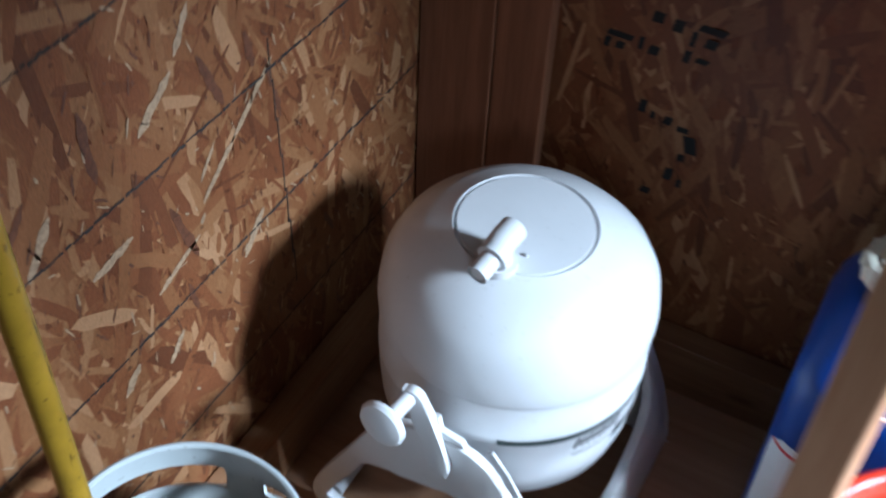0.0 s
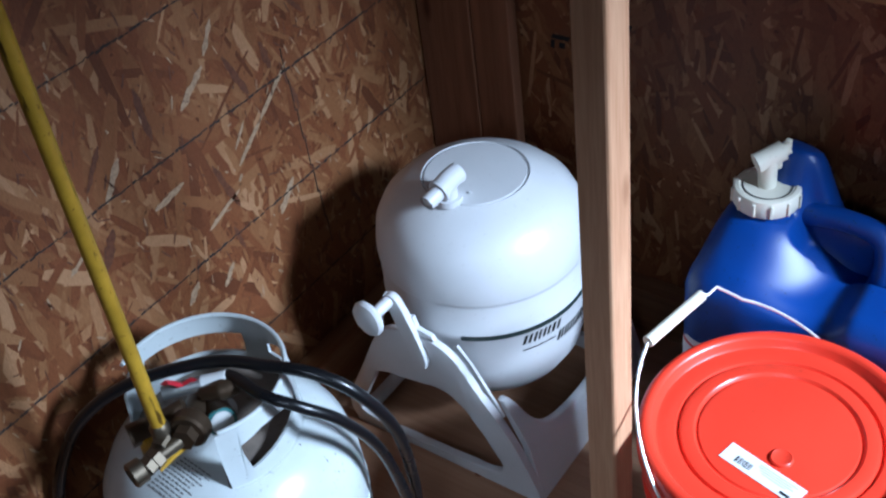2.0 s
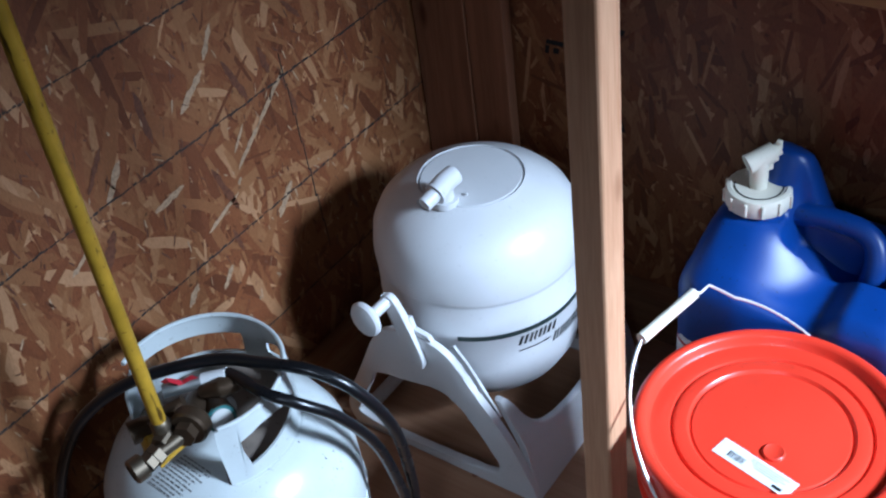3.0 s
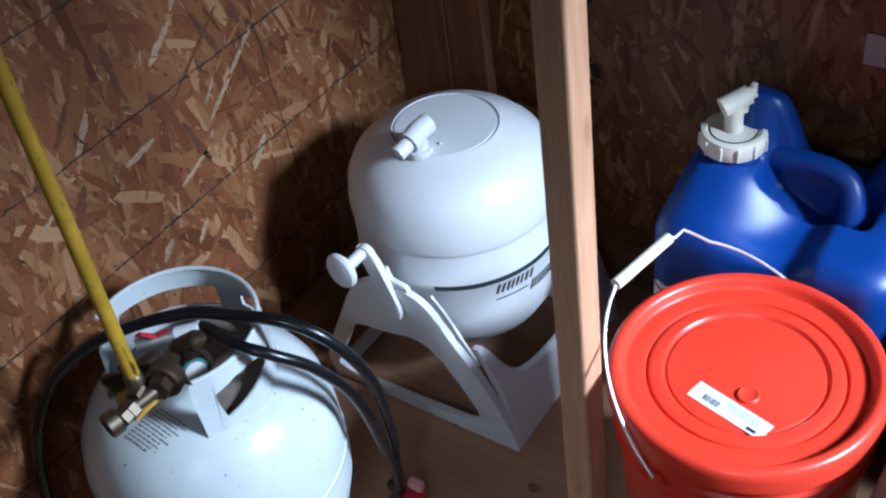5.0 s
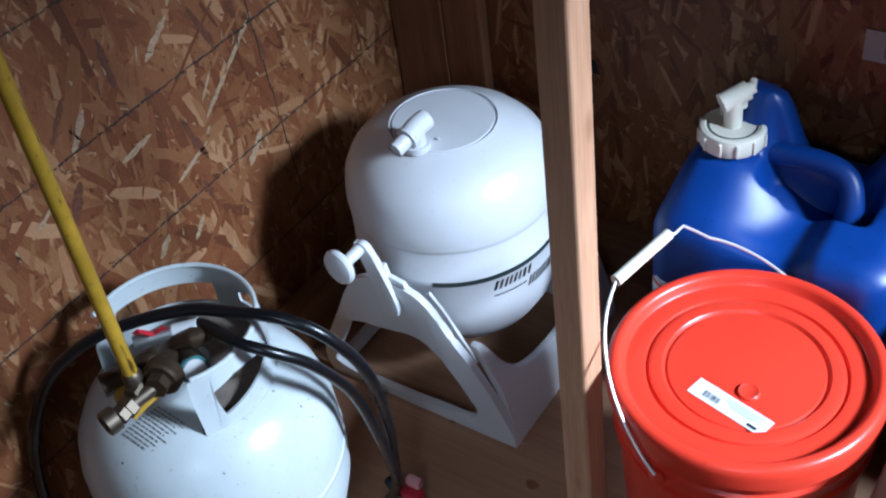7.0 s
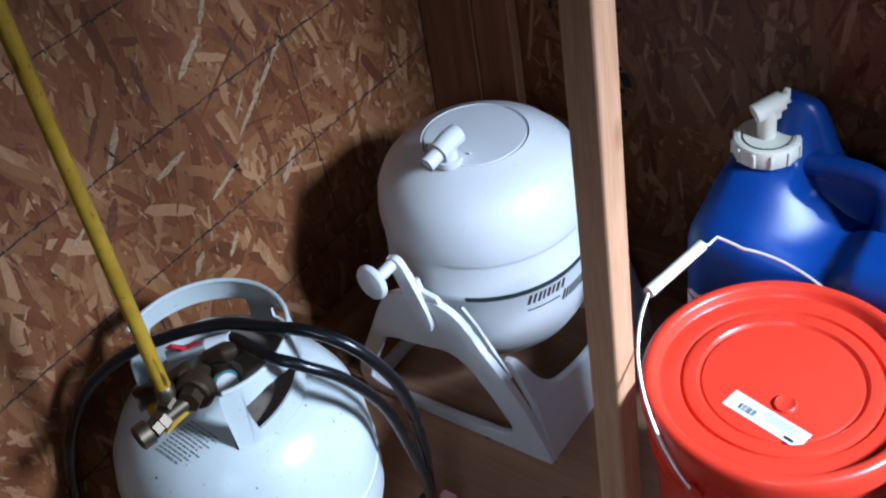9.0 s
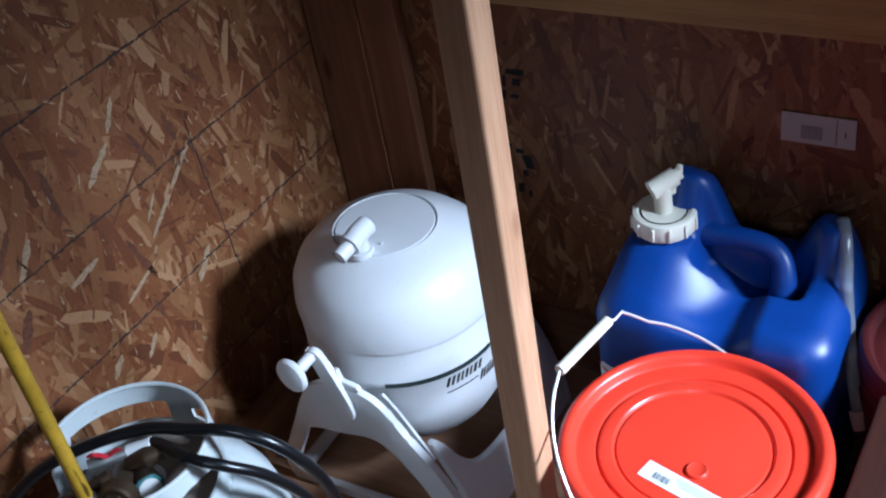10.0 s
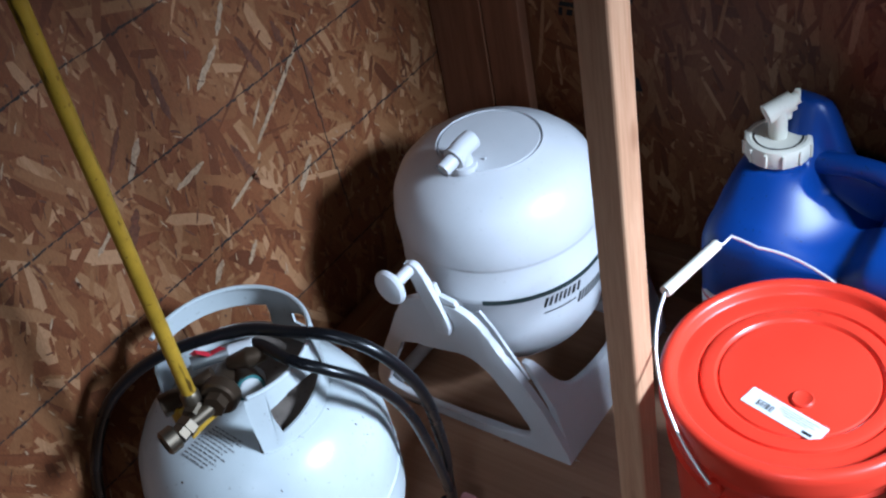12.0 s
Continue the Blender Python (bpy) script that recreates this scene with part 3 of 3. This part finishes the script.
for k, w in enumerate((1.0, 0.5, 0.9, 0.4, 0.7, 1.0, 0.5, 0.8, 0.6)):
    part("print_bar", on_lid(-0.033 + 0.0024 * k, -0.033 + 0.0024 * k + 0.0015 * w, -0.0075, 0.0015, 0.0006, 0.0009), INK, label)
for k, (u0, u1, v) in enumerate(((-0.008, 0.040, 0.0070), (-0.008, 0.034, 0.0040), (-0.004, 0.038, 0.0010), (0.0, 0.030, -0.002))):
    part("print_line", on_lid(u0, u1, v, v + 0.0011, 0.0006, 0.0009), GREY, label)
part("print_line", on_lid(0.028, 0.040, -0.0100, -0.0062, 0.0006, 0.0009), INK, label)
bail = []
for k in range(61):
    t = math.pi * (0.0 + k / 60)
    p = Vector((*BC, 0.293)) - Vector((0.24, 0.97, 0)) * 0.160 * math.cos(t) + Vector((-0.150, 0.037, 0.125)) * math.sin(t)
    j = abs(k - 39)
    if j < 3:
        p += Vector((-0.010, 0.003, 0.010)) * (1 - j / 3)
    bail.append(p)
for k in range(24, 37):
    bail[k] = bail[23].lerp(bail[37], (k - 23) / 14) + Vector((-0.0035, 0.001, 0.003))
wire_bail = part("bail", tube(bail, 0.0019, 8), STEEL, bucket, "bent zinc wire bail")
part("grip", tube(bail[24:37], 0.0072, 18), CREAM, wire_bail, "white plastic grip")
for s in (-1, 1):
    part("ear", lathe([(0, -0.004), (0.011, -0.004), (0.012, 0.004), (0.008, 0.006), (0, 0.006)], (BC[0] + s * 0.24 * 0.1525, BC[1] + s * 0.97 * 0.1525, 0.283), 20, (s * 0.24, s * 0.97, 0)), RED, bucket)
bucket_thing((1.012, -0.138), "red plastic bucket standing by the wall, coloured as in shade", 0.130, 0.325, RED_SHADED)

# ---- blue water jug ----
JX0, JX1, JY0, JY1 = 0.551, 0.872, -0.252, -0.024
jug = thing("water_jug", "blue plastic water jug with a white spigot cap", "water jug", (0.70, -0.15, 0))


def soft_step(a, b, v):
    t = min(1.0, max(0.0, (v - a) / (b - a)))
    return t * t * (3 - 2 * t)


def jug_top(x, y):
    """Height of the jug's moulded top: two front blocks with a valley between, a trench below the handle, two humps behind."""
    z = 0.362 - 0.10 * max(0.0, -0.16 - y)
    for hx, hy, hh, hr in ((0.640, -0.066, 0.068, 0.050), (0.828, -0.066, 0.058, 0.046), (0.615, -0.118, 0.038, 0.098)):
        d = math.hypot(x - hx, (y - hy) * 1.05) / hr
        z += hh * (1 - soft_step(0.42, 1.30, d))
    along = soft_step(0.652, 0.676, x) * (1 - soft_step(0.795, 0.815, x))
    trench = along * soft_step(-0.170, -0.140, y) * (1 - soft_step(-0.104, -0.088, y))
    valley = soft_step(0.625, 0.725, x) * (1 - soft_step(0.738, 0.776, x)) * (1 - soft_step(-0.112, -0.086, y))
    return z - max(0.048 * trench, (0.024 + 0.05 * max(0.0, -0.15 - y)) * valley)


def jug_body():
    bm = bmesh.new()
    n = 128
    cx, cy, hx, hy, rc = (JX0 + JX1) / 2, (JY0 + JY1) / 2, (JX1 - JX0) / 2, (JY1 - JY0) / 2, 0.042
    outline = []
    per = [(sx * (hx - rc), sy * (hy - rc), a0) for sx, sy, a0 in ((1, -1, -90), (1, 1, 0), (-1, 1, 90), (-1, -1, 180))]
    for k in range(4):
        x, y, a0 = per[k]
        for j in range(9):
            a = radians(a0 + 90 * j / 8)
            outline.append((cx + x + rc * math.cos(a), cy + y + rc * math.sin(a)))
        nx, ny, b0 = per[(k + 1) % 4]
        a = radians(b0)
        qx, qy = cx + nx + rc * math.cos(a), cy + ny + rc * math.sin(a)
        lx, ly = outline[-1]
        for j in range(1, 24):
            outline.append((lx + (qx - lx) * j / 24, ly + (qy - ly) * j / 24))

    def dent(x, y, z):
        """The front's sunk middle and the side panels' slight waist."""
        m = soft_step(0.625, 0.725, x) * (1 - soft_step(0.738, 0.776, x))
        f = 1 - soft_step(-0.25, -0.18, y)
        return y + 0.013 * m * f * soft_step(0.10, 0.22, z)

    rings = []
    for inset, z in ((0.02, 0.0), (0.006, 0.004), (0.0, 0.02), (0.0, 0.10), (0.0, 0.16), (0.0, 0.20), (0.0, 0.24), (0.0, 0.275), (0.0, 0.318)):
        rings.append([bm.verts.new((cx + (x - cx) * (1 - inset / hx), dent(x, cy + (y - cy) * (1 - inset / hy), z), z)) for x, y in outline])
    z0 = 0.318
    steps = 46
    for k in range(1, steps + 1):
        s = 1 - k / steps
        edge = min(1.0, (k / steps) / 0.26)
        lift = math.sqrt(max(0.0, 1 - (1 - edge) ** 2))
        ring = []
        for x, y in outline:
            px, py = cx + (x - cx) * s, cy + (y - cy) * s
            py = dent(px, py, 0.26)
            ring.append(bm.verts.new((px, py, z0 + (jug_top(px, py) - z0) * lift)))
        if s < 1e-6:
            c = ring[0]
            for v in ring[1:]:
                bm.verts.remove(v)
            ring = [c]
        rings.append(ring)
    m = len(outline)
    for a, b in zip(rings, rings[1:]):
        for k in range(m):
            if len(b) == 1:
                bm.faces.new((a[k], a[(k + 1) % m], b[0]))
            else:
                bm.faces.new((a[k], a[(k + 1) % m], b[(k + 1) % m], b[k]))
    bm.faces.new(rings[0][::-1])
    return bm


part("body", jug_body(), BLUE, jug)
part("handle", tube(smooth_path([(0.636, -0.088, 0.372), (0.660, -0.099, 0.384), (0.700, -0.100, 0.390), (0.742, -0.101, 0.388), (0.766, -0.106, 0.376), (0.776, -0.118, 0.352), (0.777, -0.130, 0.318)]), lambda t: 0.0146 + 0.006 * abs(2 * t - 1) ** 3, 24), BLUE, jug)
CAP = Vector((0.615, -0.120, 0.021))
part("neck", lathe([(0.037, 0.33), (0.037, 0.392), (0, 0.392)], CAP, 40), BLUE, jug)


def ribbed_cap():
    bm = lathe([(0.036, 0.383), (0.0415, 0.383), (0.043, 0.386), (0.043, 0.403), (0.041, 0.4075), (0.036, 0.4085), (0.0350, 0.4070), (0.030, 0.4065), (0.0, 0.4065)], CAP, 64)
    ribs = []
    for k in range(12):
        a = 2 * math.pi * k / 12
        r = box((0.041, -0.0022, 0.385), (0.0456, 0.0022, 0.4045), 0.0008, 1)
        bmesh.ops.rotate(r, verts=r.verts, cent=(0, 0, 0), matrix=Matrix.Rotation(a, 3, "Z"))
        bmesh.ops.translate(r, verts=r.verts, vec=CAP)
        ribs.append(r)
    return bm, ribs


cap_mesh, cap_ribs = ribbed_cap()
cap = part("cap", cap_mesh, CREAM, jug, "ribbed cream screw cap")
for r in cap_ribs:
    part("rib", r, CREAM, cap)
ringline = bmesh.new()
for k in range(44):
    a0, a1 = radians(-170 + 5 * k), radians(-165 + 5 * k)
    ringline.faces.new([ringline.verts.new((CAP.x + r * math.cos(a), CAP.y + r * math.sin(a), CAP.z + 0.4076)) for r, a in ((0.0300, a0), (0.0320, a0), (0.0320, a1), (0.0300, a1))])
part("ring_line", ringline, INK, cap)
part("spigot", join([tube([(0.614, -0.119, 0.420), (0.612, -0.116, 0.464)], 0.0120, 24), tube([(0.600, -0.127, 0.461), (0.624, -0.100, 0.472)], 0.0132, 24), tube([(0.619, -0.104, 0.466), (0.619, -0.104, 0.448)], 0.0070, 16)]), CREAM, jug, "cream plastic spigot")
part("spigot_lever", join([tube([(0.623, -0.101, 0.4715), (0.629, -0.094, 0.4745)], 0.0085, 16), box((0.624, -0.098, 0.472), (0.632, -0.090, 0.486), 0.002)]), CREAM, jug)
def corner_bend(x):
    """How far the jug's rounded upright corner falls back from its front."""
    return 0.042 - math.sqrt(0.042 ** 2 - max(0.0, JX0 + 0.042 - x) ** 2)


sticker_front = part("label", plate([(0.550, 0.06), (0.70, 0.06), (0.70, 0.248), (0.562, 0.248), (0.550, 0.232)], [], lambda u, v, w: (u + 0.006, JY0 - 0.0012 - w + corner_bend(u + 0.006), v), 0.0006, slices=[0.555, 0.56, 0.565, 0.57, 0.575, 0.58, 0.585, 0.59, 0.595, 0.60]), PAPER, jug, "white printed label")
part("print_line", plate([(0.552, 0.234), (0.70, 0.234), (0.70, 0.2385), (0.552, 0.2385)], [], lambda u, v, w: (u + 0.006, JY0 - 0.0022 - w + corner_bend(u + 0.006), v), 0.0004, slices=[0.555, 0.56, 0.565, 0.57, 0.575, 0.58, 0.585, 0.59, 0.595, 0.60]), REDTAG, sticker_front)
drain = smooth_path([(0.834, -0.066, 0.424), (0.845, -0.090, 0.404), (0.858, -0.128, 0.356), (0.8705, -0.150, 0.300), (0.884, -0.168, 0.24), (0.900, -0.184, 0.19)])
part("vent_tube", tube(drain, 0.0085, 16), TUBE, jug, "clear vinyl tube")
part("tube_clip", tube([(0.893, -0.176, 0.205), (0.903, -0.187, 0.185)], 0.012, 16), GREY, jug)

# ---- gas cylinder with fittings ----
TC = (0.183, -0.758)
tank = thing("gas_cylinder", "scuffed white steel propane cylinder with cut-out collar", "gas cylinder", (*TC, 0))
part("body", lathe([(0, 0.03), (0.09, 0.033), (0.125, 0.055), (0.150, 0.095), (0.1600, 0.135), (0.1615, 0.150), (0.1615, 0.215), (0.1600, 0.250), (0.153, 0.283), (0.138, 0.312), (0.115, 0.335), (0.085, 0.350), (0.050, 0.359), (0, 0.362)], (*TC, 0), 112), ENAMEL, tank)
part("weld_seam", lathe([(0.1610, 0.186), (0.1630, 0.189), (0.1632, 0.193), (0.1610, 0.196)], (*TC, 0), 96), ENAMEL, tank)
part("foot_ring", lathe([(0.104, 0.0), (0.108, 0.0), (0.108, 0.052), (0.104, 0.052), (0.104, 0.0)], (*TC, 0), 72), ENAMEL, tank)
RCOL = 0.101
# brown grime tone that also paints in the collar's shade on the dome
GRIME_SHADE = plastic("grimy_shaded_enamel", (0.20, 0.16, 0.13), 0.6, 0.4, 25.0)
shade_mesh = bmesh.new()
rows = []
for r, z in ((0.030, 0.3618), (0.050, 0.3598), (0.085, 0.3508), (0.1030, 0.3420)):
    rows.append([shade_mesh.verts.new((TC[0] + r * math.cos(radians(a)), TC[1] + r * math.sin(radians(a)), z)) for a in range(-38, 219, 4)])
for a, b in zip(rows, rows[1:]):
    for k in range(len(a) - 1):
        shade_mesh.faces.new((a[k], a[k + 1], b[k + 1], b[k]))
part("grime_shade_ring", shade_mesh, GRIME_SHADE, tank, "brown grime and painted shade inside the collar")


def on_collar(u, v, w):
    a = radians(u)
    r = RCOL + w - 0.10 * max(0.0, v - 0.40)
    return (TC[0] + r * math.cos(a), TC[1] + r * math.sin(a), 0.33 + (v - 0.33) * 0.95)


outer = [(-36, 0.330), (-36, 0.330), (0, 0.330), (50, 0.332), (110, 0.332), (170, 0.332), (212, 0.330), (212, 0.330), (206, 0.40), (196, 0.424), (170, 0.432), (110, 0.434), (50, 0.434), (0, 0.434), (-30, 0.432), (-37, 0.424)]
slot_near = [(-21, 0.366), (-16, 0.356), (4, 0.357), (20, 0.362), (32, 0.378), (30, 0.400), (10, 0.408), (-16, 0.412), (-23, 0.404)]
slot_far = [(108, 0.372), (112, 0.364), (150, 0.362), (178, 0.364), (184, 0.374), (182, 0.400), (174, 0.408), (140, 0.412), (114, 0.408), (108, 0.400)]
slot_back = [(58, 0.374), (62, 0.366), (80, 0.366), (86, 0.376), (86, 0.400), (80, 0.410), (64, 0.410), (57, 0.400)]
part("collar", plate(smooth2(outer, 5), [smooth2(slot_near, 5), smooth2(slot_far, 5), smooth2(slot_back, 5)], on_collar, 0.0032, slices=range(-34, 212, 4)), ENAMEL, tank, "cut-out steel guard collar")
part("collar_rim", tube([on_collar(-34 + 2 * k, 0.4335, 0.0016) for k in range(118)], 0.0030, 8), ENAMEL, tank)
part("weld_bead", tube([on_collar(-34 + 2 * k, 0.338, 0.0046) for k in range(118)], 0.0026, 8), ENAMEL, tank)


def dome_height(x, y):
    r = math.hypot(x - TC[0], y - TC[1])
    rows = ((0.050, 0.359), (0.085, 0.350), (0.115, 0.335), (0.138, 0.312), (0.153, 0.283))
    for (r0, z0), (r1, z1) in zip(rows, rows[1:]):
        if r <= r1:
            return z0 + (z1 - z0) * (r - r0) / (r1 - r0)
    return 0.283


prng = random.Random(3)
for k in range(11):
    t = k / 10
    a, b = Vector((0.174, -0.864)).lerp(Vector((0.196, -0.822)), t), Vector((0.222, -0.868)).lerp(Vector((0.250, -0.824)), t)
    b = a.lerp(b, prng.uniform(0.75, 1.0))
    d = (b - a).normalized()
    n = Vector((-d.y, d.x)) * (0.00085 if k else 0.0012)
    row = bmesh.new()
    u = 0.0
    while u < (b - a).length:
        w = prng.uniform(0.0025, 0.008)
        p, q = a + d * u, a + d * min((b - a).length, u + w)
        row.faces.new([row.verts.new((c.x, c.y, dome_height(c.x, c.y) + 0.0007)) for c in (p - n, q - n, q + n, p + n)])
        u += w + prng.uniform(0.0008, 0.002)
    part("print_line", row, FADED, tank, "faded warning print")
grime = bmesh.new()
for k in range(26):
    x, y = TC[0] + prng.uniform(-0.02, 0.15), TC[1] + prng.uniform(-0.13, 0.06)
    if 0.108 < math.hypot(x - TC[0], y - TC[1]) < 0.15:
        r = prng.uniform(0.0006, 0.0018)
        grime.faces.new([grime.verts.new((x + r * c, y + 0.7 * r * e, dome_height(x + r * c, y + 0.7 * r * e) + 0.0006)) for c, e in ((1, 0), (0.4, 0.9), (-0.6, 0.8), (-1, -0.1), (-0.3, -0.9), (0.7, -0.7))])
tagged(part("chips", grime, DARKBRASS, tank, "small rust chips"), kind="stuff")

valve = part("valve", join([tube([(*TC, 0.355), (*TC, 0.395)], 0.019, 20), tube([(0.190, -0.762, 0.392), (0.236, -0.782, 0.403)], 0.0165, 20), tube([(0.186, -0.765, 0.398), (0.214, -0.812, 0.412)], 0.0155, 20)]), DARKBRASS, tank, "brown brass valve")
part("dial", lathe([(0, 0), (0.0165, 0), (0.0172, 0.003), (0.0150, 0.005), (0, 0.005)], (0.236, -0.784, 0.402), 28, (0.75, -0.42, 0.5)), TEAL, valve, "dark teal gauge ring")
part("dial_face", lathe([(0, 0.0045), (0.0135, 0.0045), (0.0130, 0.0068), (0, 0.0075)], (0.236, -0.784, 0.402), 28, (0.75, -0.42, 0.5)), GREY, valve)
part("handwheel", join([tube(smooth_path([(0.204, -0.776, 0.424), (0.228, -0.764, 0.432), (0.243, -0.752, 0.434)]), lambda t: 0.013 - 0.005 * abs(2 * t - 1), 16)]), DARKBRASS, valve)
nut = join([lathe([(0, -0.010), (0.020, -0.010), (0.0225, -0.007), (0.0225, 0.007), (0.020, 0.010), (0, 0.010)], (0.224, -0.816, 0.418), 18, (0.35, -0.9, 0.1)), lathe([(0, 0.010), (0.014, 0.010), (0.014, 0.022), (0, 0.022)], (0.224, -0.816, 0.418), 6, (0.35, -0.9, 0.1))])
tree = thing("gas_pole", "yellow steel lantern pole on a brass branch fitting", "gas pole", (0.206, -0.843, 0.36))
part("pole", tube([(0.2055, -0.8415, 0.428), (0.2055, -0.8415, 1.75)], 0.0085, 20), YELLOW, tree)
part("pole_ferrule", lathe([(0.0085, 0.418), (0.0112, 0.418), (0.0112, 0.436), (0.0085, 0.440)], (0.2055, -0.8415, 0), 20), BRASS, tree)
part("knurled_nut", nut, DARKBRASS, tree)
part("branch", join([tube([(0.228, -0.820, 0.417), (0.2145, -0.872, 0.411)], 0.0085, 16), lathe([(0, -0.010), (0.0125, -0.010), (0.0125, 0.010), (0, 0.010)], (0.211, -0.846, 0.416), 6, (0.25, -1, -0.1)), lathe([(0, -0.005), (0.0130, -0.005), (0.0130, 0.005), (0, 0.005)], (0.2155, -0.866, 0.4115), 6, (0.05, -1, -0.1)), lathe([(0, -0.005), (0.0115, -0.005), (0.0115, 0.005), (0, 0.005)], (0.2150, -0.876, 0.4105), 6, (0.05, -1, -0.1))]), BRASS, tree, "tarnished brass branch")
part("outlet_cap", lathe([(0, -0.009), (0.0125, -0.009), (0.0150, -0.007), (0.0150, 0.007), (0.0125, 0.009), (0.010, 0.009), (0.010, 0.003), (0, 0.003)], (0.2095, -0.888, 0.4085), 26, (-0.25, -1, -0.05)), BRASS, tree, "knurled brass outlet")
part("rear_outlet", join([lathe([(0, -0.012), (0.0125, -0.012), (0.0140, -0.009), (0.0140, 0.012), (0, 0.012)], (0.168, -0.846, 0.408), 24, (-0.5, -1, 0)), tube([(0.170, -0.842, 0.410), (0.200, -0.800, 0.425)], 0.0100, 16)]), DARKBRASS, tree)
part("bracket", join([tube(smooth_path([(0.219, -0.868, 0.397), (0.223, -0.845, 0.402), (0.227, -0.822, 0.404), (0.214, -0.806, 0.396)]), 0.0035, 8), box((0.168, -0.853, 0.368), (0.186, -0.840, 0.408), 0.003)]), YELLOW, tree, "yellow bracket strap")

# ---- black gas hose ----
hose = thing("gas_hose", "black rubber gas hose coiled over the cylinder collar", "hose", (0.39, -0.66, 0))
LOOP = [(0.030, -0.940, 0.012), (0.014, -0.925, 0.120), (0.014, -0.900, 0.245), (0.037, -0.868, 0.335), (0.070, -0.838, 0.387), (0.122, -0.799, 0.425), (0.196, -0.744, 0.4430), (0.258, -0.722, 0.4470), (0.312, -0.702, 0.4430), (0.354, -0.679, 0.408), (0.370, -0.649, 0.325), (0.356, -0.622, 0.193), (0.339, -0.609, 0.100), (0.325, -0.600, 0.012), (0.300, -0.590, 0.010)]
INNER = [(0.196, -0.770, 0.431), (0.228, -0.750, 0.4405), (0.282, -0.755, 0.4430), (0.322, -0.740, 0.430), (0.347, -0.706, 0.386), (0.356, -0.664, 0.292), (0.355, -0.632, 0.132), (0.345, -0.622, 0.060), (0.322, -0.625, 0.014)]
part("outer_loop", tube(smooth_path(LOOP), 0.0075, 14), RUBBER, hose)
part("inner_loop", tube(smooth_path(INNER), 0.0070, 14), RUBBER, hose)
part("coupling", join([tube([(0.170, -0.803, 0.432), (0.198, -0.769, 0.4315)], 0.0085, 16)]), RUSTY, hose, "grey metal hose end")
part("printed_sleeve", tube([(0.200, -0.767, 0.4325), (0.226, -0.751, 0.4400)], 0.0082, 16), PAPER, hose, "white printed sleeve")
tagflap = plate([(0, 0), (0.020, -0.006), (0.046, -0.002), (0.052, 0.010), (0.030, 0.008), (0.022, 0.016), (0.004, 0.012)], [], lambda u, v, w: (0.168 + 0.62 * u + 0.5 * v, -0.800 + 0.50 * u - 0.2 * v, 0.443 + 0.004 * math.sin(u * 160) + w), 0.0006, slices=[0.01, 0.02, 0.03, 0.04])
part("tag", tagflap, REDTAG, hose, "crumpled red tag")
part("tag", box((0.336, -0.610, 0.008), (0.366, -0.590, 0.030), 0.004), REDTAG, hose, "faded red tag")
part("tag", box((0.338, -0.598, 0.0305), (0.362, -0.584, 0.046), 0.004), PINK, hose, "faded pink tag")

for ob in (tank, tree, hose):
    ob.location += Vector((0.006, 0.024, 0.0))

# ---- stained bench ----
bench = thing("wooden_bench", "dark red-brown stained plank bench beside the bucket", "bench", (1.15, -0.63, 0))
for k in range(4):
    part("plank", box((0.935 + 0.098 * k, -1.02, 0.307), (0.935 + 0.098 * k + 0.094, -0.276, 0.345), 0.004), STAIN, bench)
for y in (-0.98, -0.36):
    part("cleat", box((0.950, y, 0.265), (1.310, y + 0.04, 0.307), 0.002), STAIN, bench)
    for x in (0.960, 1.260):
        part("leg", box((x, y, 0.0), (x + 0.04, y + 0.04, 0.265), 0.002), STAIN, bench)

# ---- floor joint, knot and stains; pieces of the board walls ----
knots = bmesh.new()
for x, y, r in ((0.487, -0.471, 0.010), (0.302, -0.412, 0.009), (0.325, -0.425, 0.006), (0.53, -0.55, 0.004)):
    knots.faces.new([knots.verts.new((x + r * (1 + 0.25 * math.sin(3 * a)) * math.cos(a), y + 0.8 * r * math.sin(a), 0.0009)) for a in (2 * math.pi * k / 16 for k in range(16))])
tagged(mesh_object("trim_knots", knots, STUD, False), "dark knots in the plywood floor", "knot", kind="structure")
